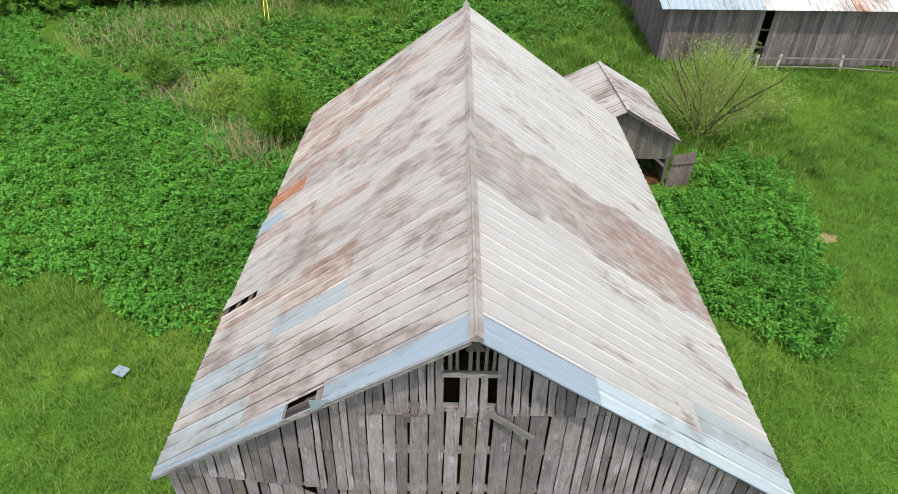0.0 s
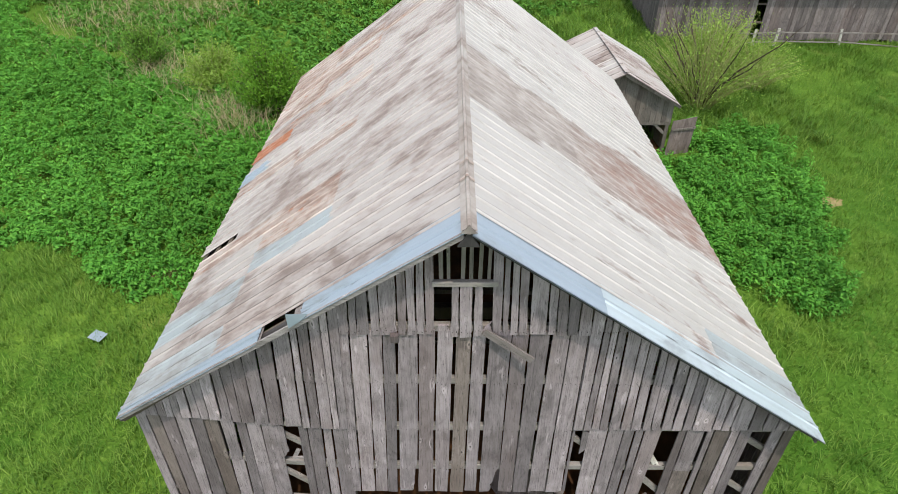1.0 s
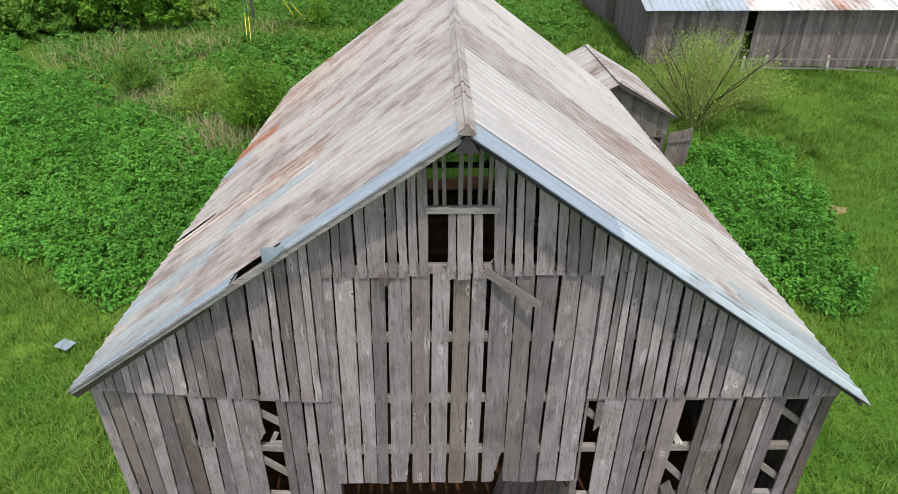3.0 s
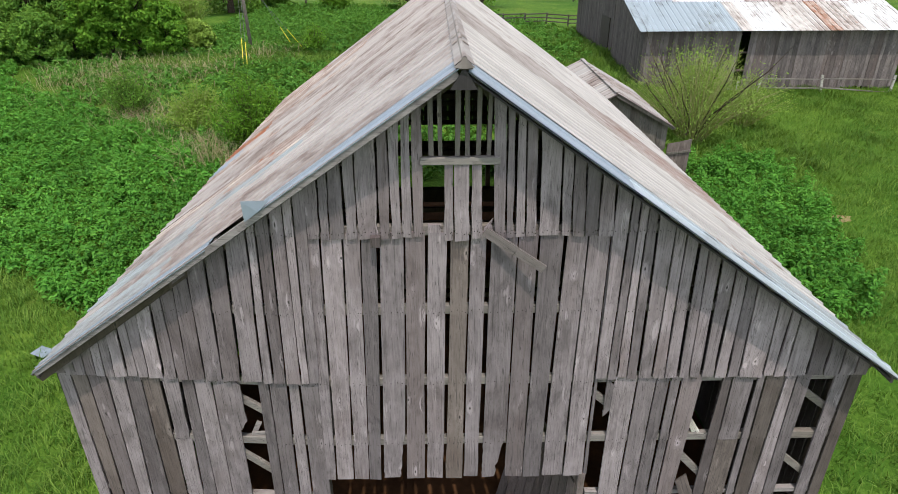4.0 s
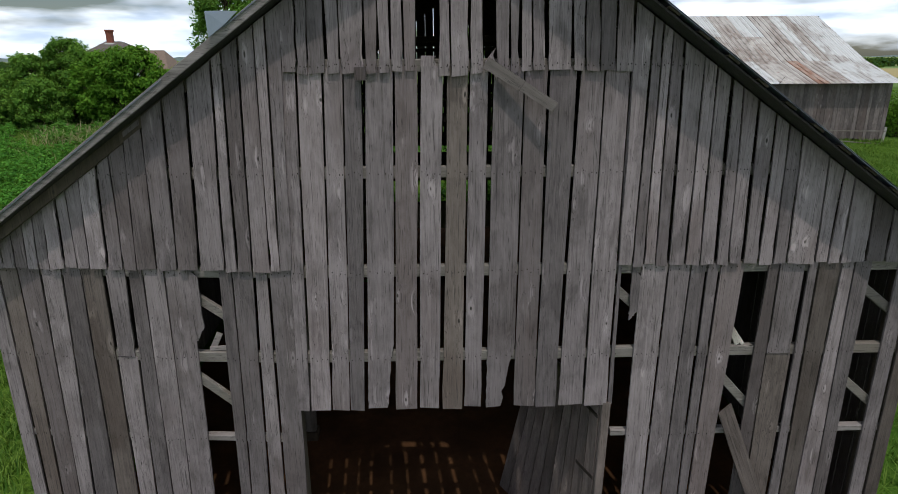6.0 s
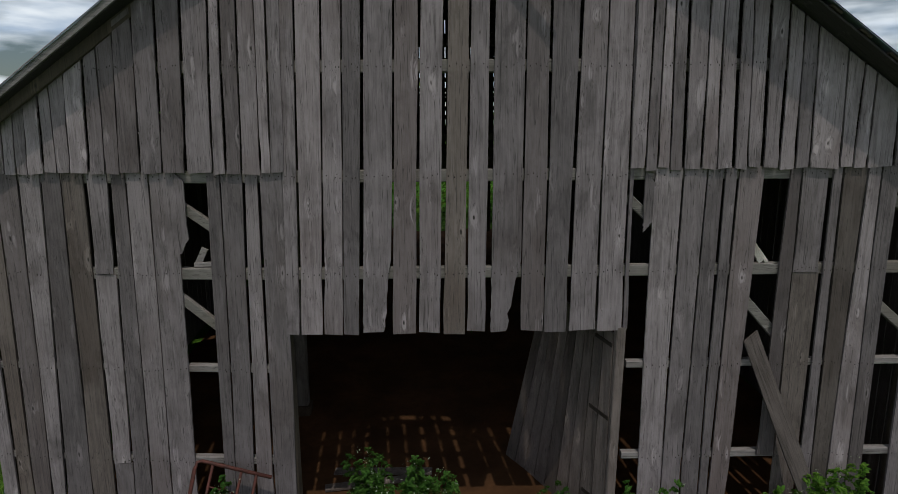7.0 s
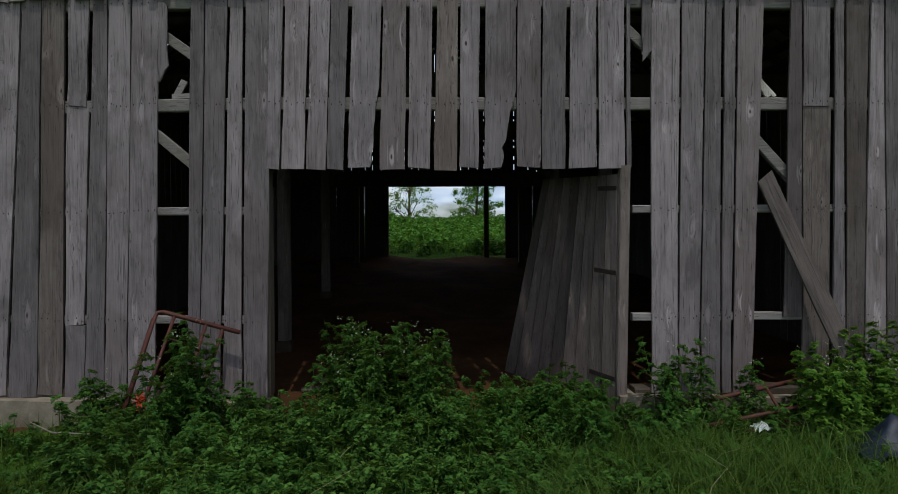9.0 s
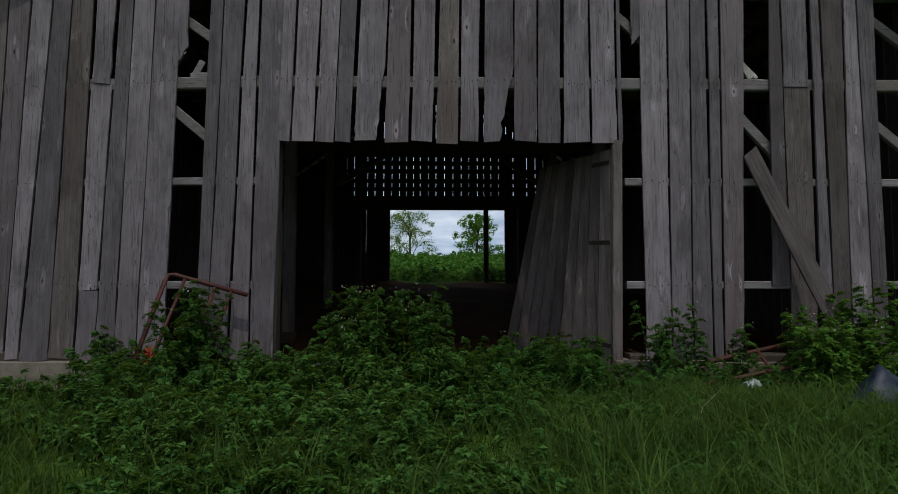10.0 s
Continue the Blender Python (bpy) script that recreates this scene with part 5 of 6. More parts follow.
def drape(name, material, at, size, rr, n=10):
    vs, fs = [], []
    for j in range(n + 1):
        for i in range(n + 1):
            u, v = i / n - 0.5, j / n - 0.5
            h = size[2] * max(0.0, 1 - abs(2.4 * u + 0.3 * v)) * max(0.0, 1 - abs(1.9 * v - 0.4 * u)) + 0.05 * abs(math.sin(7 * u + 5 * v))
            vs.append((u * size[0] + rr.uniform(-0.02, 0.02), v * size[1] + rr.uniform(-0.02, 0.02), h + 0.04 * math.sin(9 * u + 4 * v) * size[2] * 3 + 0.02))
    m = n + 1
    fs = [(j * m + i, j * m + i + 1, (j + 1) * m + i + 1, (j + 1) * m + i) for j in range(n) for i in range(n)]
    k = len(vs)
    vs += [(x, y, z - 0.006) for x, y, z in vs]
    fs += [tuple(q + k for q in reversed(f)) for f in fs]
    return part(name, (vs, fs), material, loc=at, smooth=True)


tagged(drape("plastic_sheet", TARP, (3.64, -1.0, 0.0), (0.72, 0.55, 0.36), random.Random(4)), "crumpled dark blue plastic sheet in the grass", "plastic sheet")
tagged(drape("plastic_scrap", WHITE_P, (2.72, -0.62, 0.10), (0.16, 0.12, 0.05), random.Random(6), 5), "scrap of white plastic among the weeds", "plastic scrap")
tin = part("tin_sheet", box(0, 0.40, -0.155, 0.155, 0, 0.006), TIN_BLUE, loc=(-9.65, 5.7, gzs(-9.6, 5.7) + 0.17))
tin.rotation_euler = (radians(4), radians(3), radians(-22))
tagged(tin, "loose blue-grey roofing sheet lying in grass", "roofing sheet")
ts = part("tin_sheet", sheet_mesh(1.2, 0.55, random.Random(19)), TIN_BLUE, loc=(-5.32, 0.9, 0.12))
ts.matrix_basis = Matrix.Translation((-5.62, 0.95, 0.05)) @ Matrix.Rotation(radians(-75), 4, "Y")
tagged(ts, "loose galvanised roofing sheet propped on the barn side", "roofing sheet")

# ---- poles ----
up = thing("utility_pole", (-12.7, 36.2, 2.4), "grey wooden utility pole with guy wires", "utility pole")
part("pole", tube([(-12.45, 36.2, 1.9), (-12.6, 36.3, 6.0), (-12.72, 36.4, 8.25)], [0.12, 0.10, 0.085], 10), POLE, up, smooth=True)
part("cross_arm", beam((-13.15, 36.35, 8.1), (-12.45, 36.35, 8.12), 0.07, 0.08), POLE, up)
for a, b in (((-11.4, 30.3, 2.2), (-12.7, 36.3, 8.0)), ((-11.1, 30.1, 2.2), (-12.65, 36.3, 7.4)), ((-9.4, 35.7, 2.5), (-12.7, 36.4, 7.9)), ((-8.9, 36.1, 2.5), (-12.65, 36.4, 7.2))):
    a, b = Vector(a), Vector(b)
    part("guy_wire", tube([a, b], 0.010, 5), WIRE, up)
    part("guard", tube([a.lerp(b, 0.03), a.lerp(b, 0.29)], 0.022, 8), YELLOW, up, "yellow guy guard")
up2 = thing("utility_pole", (-14.0, 64, 1.6), "distant grey wooden utility pole", "utility pole")
part("pole", tube([(-14.0, 64, 1.2), (-14.1, 64, 7.2)], [0.13, 0.10], 10), POLE, up2, smooth=True)

# ---- farmhouse in the distance ----
def hip_roof(x0, x1, y0, y1, eave, ridge0, ridge1, top, t=0.18):
    """A hipped roof with a ridge along x, its eaves t thick."""
    ym = (y0 + y1) / 2
    v = [(x0, y0, eave), (x1, y0, eave), (x1, y1, eave), (x0, y1, eave), (ridge0, ym, top), (ridge1, ym, top)]
    v += [(x, y, eave - t) for x, y, _ in v[:4]]
    return v, [(0, 1, 5, 4), (1, 2, 5), (2, 3, 4, 5), (3, 0, 4), (9, 8, 7, 6), (6, 7, 1, 0), (7, 8, 2, 1), (8, 9, 3, 2), (9, 6, 0, 3)]


house = thing("farmhouse", (-50, 102, 0.8), "white farmhouse with brown shingle roofs and a brick chimney", "house")
part("wall", join([box(-55.5, -48.7, 98.0, 107.0, 0.3, 7.4), box(-48.6, -42.6, 97.5, 104.0, 0.3, 4.6)]), WHITE_W, house)
part("roof", hip_roof(-56.0, -48.2, 97.5, 107.5, 7.2, -54.0, -51.4, 9.25), SHINGLE, house)
part("porch_roof", hip_roof(-48.4, -42.0, 96.8, 104.5, 4.7, -47.8, -43.9, 7.8), SHINGLE_TAN, house)
gable = part("dormer", ([(-51.2, 96.9, 6.2), (-48.9, 96.9, 6.2), (-50.05, 96.9, 7.6), (-51.2, 100, 6.2), (-48.9, 100, 6.2), (-50.05, 100, 7.6)], [(0, 1, 2), (5, 4, 3), (0, 2, 5, 3), (2, 1, 4, 5), (1, 0, 3, 4)]), WHITE_W, house)
part("window", box(-50.4, -49.7, 96.84, 96.9, 6.3, 6.95), GLASS_DARK, gable)
chimney = part("chimney", join([box(-53.45, -52.55, 101.6, 102.5, 8.6, 11.0, 0.05), box(-53.55, -52.45, 101.5, 102.6, 10.75, 11.05, 0.05)]), BRICK, house)
part("chimney_base", box(-53.7, -52.2, 101.3, 102.6, 7.8, 9.0, 0.05), WHITE_W, chimney, "white rendered chimney base")
for x in (-55.0, -53.2, -51.0):
    part("window", box(x, x + 0.9, 97.93, 98.02, 4.6, 6.2), GLASS_DARK, house)
far_shed = thing("farm_building", (35, 152, 0), "small white farm building among far fields", "building")
part("wall", box(33.6, 37.0, 150.5, 154.5, -0.6, 2.6), WHITE_W, far_shed)
part("roof", hip_roof(33.3, 37.3, 150.2, 154.8, 2.6, 34.0, 36.6, 4.1), SHINGLE, far_shed)

# ---- plants ----
nr = np.random.default_rng(11)


def in_poly(x, y, poly):
    inside = np.zeros(len(x), bool)
    j = len(poly) - 1
    for i in range(len(poly)):
        xi, yi, xj, yj = *poly[i], *poly[j]
        hit = ((yi > y) != (yj > y)) & (x < (xj - xi) * (y - yi) / (yj - yi + 1e-9) + xi)
        inside ^= hit
        j = i
    return inside


def wave(x, y, s=1.0):
    """A cheap uneven field between about -1 and 1."""
    return (np.sin(x * 0.61 * s + 1.7 * np.sin(y * 0.37 * s)) + np.sin(y * 0.83 * s + 1.3 * np.sin(x * 0.53 * s + 2.0)) + np.sin((x + y) * 1.31 * s + 0.7) + np.sin((x - 1.4 * y) * 1.9 * s)) / 3.0


LEFT_WEEDS = [(-36, 33), (-36, 20), (-15.2, 9.4), (-12.5, 9.6), (-10.2, 7.9), (-7.4, 7.0), (-5.5, 8.6), (-5.5, 14.5), (-8.2, 18.2), (-11, 21.5), (-15.7, 23), (-24, 29), (-26, 33)]
RIGHT_WEEDS = [(5.3, 15.3), (9.6, 16.3), (12.3, 16.6), (12.8, 13.0), (11.6, 9.5), (11.2, 7.1), (9.8, 6.5), (8.1, 7.9), (5.3, 8.6)]
BACK_WEEDS = [(-26, 33), (-22, 29), (-15.0, 23.0), (-10, 20.5), (-5, 16), (3.5, 15), (5.0, 20), (2, 27), (8.5, 30), (9.5, 44), (2, 60), (-17, 66), (-19, 50), (-16, 37)]
SIDE_WEEDS = [(5.3, 3.6), (6.1, 3.0), (6.9, 6.0), (7.6, 8.2), (5.3, 9.0)]


def leafy(name, px, py, h, per, size, material, label, spread_r=0.22, rr=nr):
    """Low leafy plants at the given feet, leaves in a dome over each."""
    n = len(px)
    f = rr.random((n, per)) ** 0.6
    a = rr.random((n, per)) * 2 * np.pi
    rad = spread_r * (1.15 - 0.75 * f) * (0.5 + 0.7 * rr.random((n, per)))
    x, y = px[:, None] + np.cos(a) * rad, py[:, None] + np.sin(a) * rad
    h = np.maximum(h, 0.08)
    z = gz(px, py)[:, None] + h[:, None] * f
    c = np.stack([x, y, z], 2).reshape(-1, 3)
    nrm = np.stack([np.cos(a) * 0.55, np.sin(a) * 0.55, 1.0 + 0 * a], 2).reshape(-1, 3) + rr.normal(size=(n * per, 3)) * 0.5
    s = size * (0.6 + 0.7 * rr.random(n * per))
    ob = part(name, leaf_mesh(name, c, s, nrm, rr), material)
    return tagged(ob, label, "weeds", kind="stuff")


def scatter(poly, density, rr=nr):
    p = np.array(poly)
    lo, hi = p.min(0), p.max(0)
    n = int((hi[0] - lo[0]) * (hi[1] - lo[1]) * density)
    x, y = lo[0] + rr.random(n) * (hi[0] - lo[0]), lo[1] + rr.random(n) * (hi[1] - lo[1])
    k = in_poly(x + 0.5 * wave(x, y, 2.1), y + 0.5 * wave(y, x, 1.7), poly)
    return x[k], y[k]


OLD_TRACK = [(-19, 32.0), (-3, 30.2), (-3, 32.4), (-19, 35.0)]
BARN_FOOT = [(-5.55, -0.2), (5.5, -0.2), (5.5, 14.4), (-5.55, 14.4)]
for name, poly, dens, hh, per, sz in (("weeds", LEFT_WEEDS, 22.0, 0.6, 30, 0.078), ("weeds", RIGHT_WEEDS, 24.0, 0.75, 46, 0.066), ("weeds", BACK_WEEDS, 9.0, 0.45, 18, 0.125), ("weeds", SIDE_WEEDS, 7.0, 0.4, 18, 0.085)):
    x, y = scatter(poly, dens)
    ok = ~in_poly(x, y, BARN_FOOT) & ~in_poly(x, y, [(5.2, 13.7), (8.6, 14.1), (9.0, 14.75), (8.3, 19), (4, 19)])
    w = wave(x, y, 1.6)
    ok &= ~in_poly(x, y + 0.6 * wave(x, y, 0.9), OLD_TRACK)
    ok &= nr.random(len(x)) < (0.95 if poly is BACK_WEEDS else 1.25) + 0.45 * w
    x, y, w = x[ok], y[ok], w[ok]
    lump = wave(x + 3.0, y - 5.0, 5.5)
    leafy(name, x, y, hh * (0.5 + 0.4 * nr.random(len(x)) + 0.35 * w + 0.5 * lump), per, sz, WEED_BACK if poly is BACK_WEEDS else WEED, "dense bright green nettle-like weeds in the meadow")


def blades(name, px, py, h, width, lean, material, label, rr=nr):
    """Bent grass blades, two quads each."""
    n = len(px)
    a = rr.random(n) * 2 * np.pi
    d = np.stack([np.cos(a), np.sin(a), 0 * a], 1)
    side = np.stack([-np.sin(a), np.cos(a), 0 * a], 1) * (width * (0.6 + 0.8 * rr.random(n)))[:, None] / 2
    b = np.stack([px, py, gz(px, py) - 0.01], 1)
    ln = (lean * (0.3 + rr.random(n)) * h)[:, None]
    up = np.array([0, 0, 1.0])
    mid, tip = b + d * ln * 0.35 + up * (h * 0.62)[:, None], b + d * ln + up * (h * (0.9 + 0.1 * rr.random(n)))[:, None]
    v = np.stack([b - side, b + side, mid + side * 0.8, mid - side * 0.8, tip + side * 0.12, tip - side * 0.12], 1).reshape(-1, 3)
    i = np.arange(n)[:, None] * 6
    q = np.concatenate([i + np.array([0, 1, 2, 3]), i + np.array([3, 2, 4, 5])], 0)
    ob = part(name, numpy_mesh(name, v, q), material)
    return tagged(ob, label, "grass", kind="stuff")


def clumped(n, x0, x1, y0, y1, rr=nr, tuft=6, r=0.09):
    m = max(1, n // tuft)
    cx, cy = x0 + rr.random(m) * (x1 - x0), y0 + rr.random(m) * (y1 - y0)
    x, y = np.repeat(cx, tuft) + rr.normal(size=m * tuft) * r, np.repeat(cy, tuft) + rr.normal(size=m * tuft) * r
    ok = ~in_poly(x, y, BARN_FOOT)
    for poly in (LEFT_WEEDS, RIGHT_WEEDS):
        ok &= ~(in_poly(x, y, poly) & (rr.random(len(x)) < 0.8))
    return x[ok], y[ok]


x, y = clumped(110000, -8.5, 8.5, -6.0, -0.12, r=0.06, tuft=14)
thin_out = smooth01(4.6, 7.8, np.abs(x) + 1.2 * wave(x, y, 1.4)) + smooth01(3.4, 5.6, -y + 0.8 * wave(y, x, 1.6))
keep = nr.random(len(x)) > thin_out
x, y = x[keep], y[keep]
blades("grass", x, y, (0.07 + 0.20 * nr.random(len(x)) ** 1.8) * (1 + 0.5 * wave(x, y, 2.3)), 0.008, 1.0, GRASS_CLOUDED, "long green grass before the barn, cloud shade in its colour")
# longer, paler blades on the east side; their colour also paints a sunny patch
x, y = clumped(4200, 0.4, 6.0, -4.0, -0.5, r=0.12, tuft=13)
blades("grass", x, y, 0.17 + 0.2 * nr.random(len(x)), 0.006, 1.8, GRASS_PALE, "longer pale grass blades arching over the turf, coloured as a sunny patch")
for x0, x1, y0, y1, n in ((-20, -5.3, -6, 10, 80000), (5.4, 26, -6, 26, 120000), (-34, 24, 14.4, 46, 46000), (-9, 9, -9, -4.3, 11000)):
    x, y = clumped(n, x0, x1, y0, y1, r=0.11)
    w = wave(x, y, 1.3)
    blades("grass", x, y, (0.08 + 0.14 * nr.random(len(x))) * (1.15 + 0.6 * w), 0.019, 1.0, GRASS, "tufted yellow-green meadow grass")
for x0, x1, y0, y1, n in ((3.5, 15, 16, 44, 42000), (-19, -3, 30, 35.5, 9000)):
    x, y = clumped(n, x0, x1, y0, y1, r=0.16, tuft=12)
    w = wave(x, y, 1.5)
    blades("grass", x, y, (0.12 + 0.24 * nr.random(len(x))) * (1.1 + 0.7 * w), 0.034, 1.1, GRASS, "coarse tussocks of yellow-green grass in the meadow")
    x, y = clumped(n // 6, x0, x1, y0, y1, r=0.12, tuft=9)
    blades("grass", x, y, 0.2 + 0.2 * nr.random(len(x)), 0.026, 1.3, GRASS_PALE, "bleached seed grass among the tussocks")


def frond_plants(name, feet, heights, material, label, leaf=0.02, reach=0.21):
    """Tall weeds seen close: stems with feathery fronds."""
    cs, ns, ss, stems = [], [], [], []
    for (x, y), h in zip(feet, heights):
        z = gzs(x, y)
        lx, ly = nr.normal() * 0.1 * h, nr.normal() * 0.1 * h
        stems.append(tube([(x, y, z - 0.02), (x + lx * 0.4, y + ly * 0.4, z + h * 0.5), (x + lx, y + ly, z + h)], [0.007, 0.005, 0.002], 4))
        k = max(5, int(h / 0.045))
        for i in range(k):
            f = (i + nr.random()) / k
            a = nr.random() * 2 * np.pi
            L = reach * (1.25 - 0.85 * f) * (0.6 + 0.6 * nr.random())
            m = 25
            t = np.linspace(0.15, 1, m)
            side = np.where(np.arange(m) % 2 == 0, 1, -1) * 0.26 * L * (1.1 - t)
            ca, sa = math.cos(a), math.sin(a)
            px = x + lx * f + ca * L * t - sa * side
            py = y + ly * f + sa * L * t + ca * side
            pz = z + h * f + 0.5 * L * t - 0.75 * L * t * t + nr.normal(size=m) * 0.008
            cs.append(np.stack([px, py, pz], 1))
            ns.append(np.stack([ca * 0.5 + nr.normal(size=m) * 0.3, sa * 0.5 + nr.normal(size=m) * 0.3, 1.5 + 0 * t], 1))
            ss.append(leaf * (0.6 + 0.7 * nr.random(m)) * (1.15 - 0.5 * t))
    c, n, s = np.concatenate(cs), np.concatenate(ns), np.concatenate(ss)
    ob = part(name, leaf_mesh(name, c, s, n, nr, 0.5), material)
    tagged(ob, label, "weeds", kind="stuff")
    st = part("weed_stems", join(stems), FRONT_WEED)
    tagged(st, "thin green weed stems before the barn", "weeds", kind="stuff")


feet, hts = [], []
for x0, x1, y0, y1, h, n in ((-1.25, -0.1, -0.6, 0.3, 0.93, 60), (-1.3, 0.0, -1.4, -0.6, 0.5, 44), (-0.2, 0.5, -1.3, -0.6, 0.45, 22), (0.4, 1.35, -1.0, -0.35, 0.55, 30), (-0.1, 1.35, -0.4, 0.25, 0.5, 34), (-1.2, 1.5, -0.4, 0.12, 0.42, 80), (-2.55, -2.25, -0.6, -0.3, 0.92, 12),
                             (-3.1, -1.2, -1.6, -0.45, 0.45, 110), (-3.6, -1.8, -0.5, -0.1, 0.5, 46), (1.6, 3.2, -0.45, -0.2, 0.34, 18), (-2.5, -0.3, -2.7, -1.5, 0.30, 190), (-1.9, 0.4, -3.5, -2.6, 0.18, 100), (0.3, 4.5, -2.6, -1.0, 0.16, 110), (0.6, 3.6, -3.3, -2.4, 0.10, 60), (-0.4, 1.4, -1.9, -1.2, 0.25, 40), (-3.5, -3.0, -0.7, -0.3, 0.6, 10), (1.92, 2.12, -0.4, -0.2, 0.85, 9), (2.3, 2.4, -0.3, -0.2, 0.85, 4), (1.5, 3.0, -0.75, -0.3, 0.28, 30),
                             (3.2, 4.1, -0.7, -0.3, 0.75, 34), (3.6, 4.4, -0.3, -0.15, 1.0, 14), (-1.5, 0.5, -1.9, -1.2, 0.30, 40), (2.75, 2.95, -0.25, -0.15, 0.75, 4), (4.2, 5.2, -0.5, -0.2, 0.5, 12),
                             (-3.8, -2.4, -2.4, -1.2, 0.20, 70), (-4.3, -3.5, -0.9, -0.3, 0.24, 16), (-2.65, -2.3, -0.75, -0.35, 1.0, 10)):
    for _ in range(n):
        feet.append((x0 + nr.random() * (x1 - x0), y0 + nr.random() * (y1 - y0)))
        hts.append(h * (0.65 + 0.5 * nr.random()))
east = [k for k, (x, y) in enumerate(feet) if x > 3.1 and y > -0.8]
west = [k for k in range(len(feet)) if k not in set(east)]
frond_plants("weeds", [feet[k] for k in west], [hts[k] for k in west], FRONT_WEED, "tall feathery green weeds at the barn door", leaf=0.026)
frond_plants("weeds", [feet[k] for k in east], [hts[k] for k in east], EAST_WEED, "green leafy weeds in a sunlit tone against the barn wall", leaf=0.03)
c = np.array([(x + nr.normal() * 0.03, y + nr.normal() * 0.03, gzs(x, y) + h * (0.97 + 0.06 * nr.random())) for (x, y), h in zip(feet, hts) if h > 0.62 for _ in range(4)])
fl = part("weed_flowers", leaf_mesh("weed_flowers", c, 0.007 + 0.005 * nr.random(len(c)), nr.normal(size=(len(c), 3)) + np.array([0, 0, 1.0]), nr, 0.8), FLOWER)
tagged(fl, "tiny pale flower heads on tall weeds", "flowers", kind="stuff")
twig = part("dead_twig", tube([(-3.75, -0.62, 0.28), (-3.45, -0.8, 0.24), (-2.95, -0.95, 0.26), (-2.55, -1.15, 0.2)], [0.004, 0.008, 0.007, 0.003], 5), DRY_TWIG)
tagged(twig, "bleached dead twig caught in the weeds", "twig")



def stalks(name, cx, cy, r, n, h, material, label, lean=0.8, w=0.012):
    x, y = cx + nr.normal(size=n) * r, cy + nr.normal(size=n) * r
    blades(name, x, y, h * (0.6 + 0.6 * nr.random(n)), w, lean, material, label)


for cx, cy, r, n, h in ((-14.2, 22.3, 0.8, 260, 0.9), (-12.0, 21.0, 0.9, 300, 0.9), (-8.6, 16.6, 0.8, 380, 1.0), (-9.8, 18.2, 0.7, 200, 0.9), (-17.5, 30.5, 1.6, 420, 0.8), (-13.8, 29.5, 1.3, 320, 0.7), (-11.0, 33.0, 1.2, 220, 0.7), (-20.5, 28.8, 2.0, 420, 0.7), (-16.5, 26.5, 1.6, 260, 0.6)):
    stalks("dry_stalks", cx, cy, r, n, h, STRAW, "dry straw-coloured reed stalks among weeds", 1.1, 0.022)
stalks("dry_stalks", -0.6, -1.5, 0.5, 14, 0.4, STRAW, "dry straw-coloured stalks in the grass", 1.6, 0.008)
stalks("dry_stalks", 2.4, -0.9, 0.6, 10, 0.35, STRAW, "dry straw-coloured stalks in the grass", 1.6, 0.008)


def shrub(loc, h, r, n_stem, per, leaf, material, stem_mat, label, upright=0.5, category="bush", thin=1.0, limbs=0):
    """A many-stemmed bush: thin curved stems with leaves along them."""
    x0, y0 = loc
    z0 = gzs(x0, y0)
    ob = thing("bush", (x0, y0, z0), label, category)
    st, cs, ns, ss = [], [], [], []
    for _ in range(n_stem):
        a, q = nr.random() * 2 * np.pi, nr.random() ** 0.6
        top = Vector((math.cos(a) * r * q, math.sin(a) * r * q, h * (0.6 + 0.45 * nr.random()) * (1 - upright * q * q)))
        mid = Vector((top.x * 0.35, top.y * 0.35, top.z * 0.55))
        b = Vector((math.cos(a) * 0.12 * r, math.sin(a) * 0.12 * r, -0.05))
        pts = []
        for t in np.linspace(0, 1, 5):
            pts.append(b * (1 - t) ** 2 + mid * 2 * t * (1 - t) + top * t * t)
        st.append(tube(pts, [thin * q for q in (0.022, 0.017, 0.012, 0.008, 0.003)], 4))
        t = 0.2 + 0.8 * nr.random(per)
        P = np.array([tuple(b * (1 - u) ** 2 + mid * 2 * u * (1 - u) + top * u * u) for u in t])
        cs.append(P + nr.normal(size=(per, 3)) * 0.11 * (r / 1.3))
        ns.append(nr.normal(size=(per, 3)) + np.array([0, 0, 0.7]))
        ss.append(leaf * (0.6 + 0.8 * nr.random(per)))
    tagged(part("branchwork", join(st), stem_mat, ob, loc=(x0, y0, z0)), kind="stuff")
    for _ in range(limbs):
        a, q = nr.random() * 2 * np.pi, 0.35 + 0.4 * nr.random()
        b, e = Vector((math.cos(a) * 0.1, math.sin(a) * 0.1, -0.05)), Vector((math.cos(a) * r * q, math.sin(a) * r * q, h * (0.45 + 0.3 * nr.random())))
        bend = b.lerp(e, 0.5) + Vector((nr.normal() * 0.15, nr.normal() * 0.15, 0.2))
        part("limb", tube([b, bend, e, e + (e - bend) * 0.5 + Vector((0, 0, 0.3))], [0.05, 0.035, 0.02, 0.006], 6), BARK, ob, "dark crooked limb", loc=(x0, y0, z0))
    tagged(part("foliage", leaf_mesh("foliage", np.concatenate(cs), np.concatenate(ss), np.concatenate(ns), nr, 0.4), material, ob, loc=(x0, y0, z0)), kind="stuff")
    return ob


shrub((-7.6, 18.0), 3.0, 1.8, 130, 100, 0.06, BUSH, BARK, "bright green leafy willow bush beside the barn")
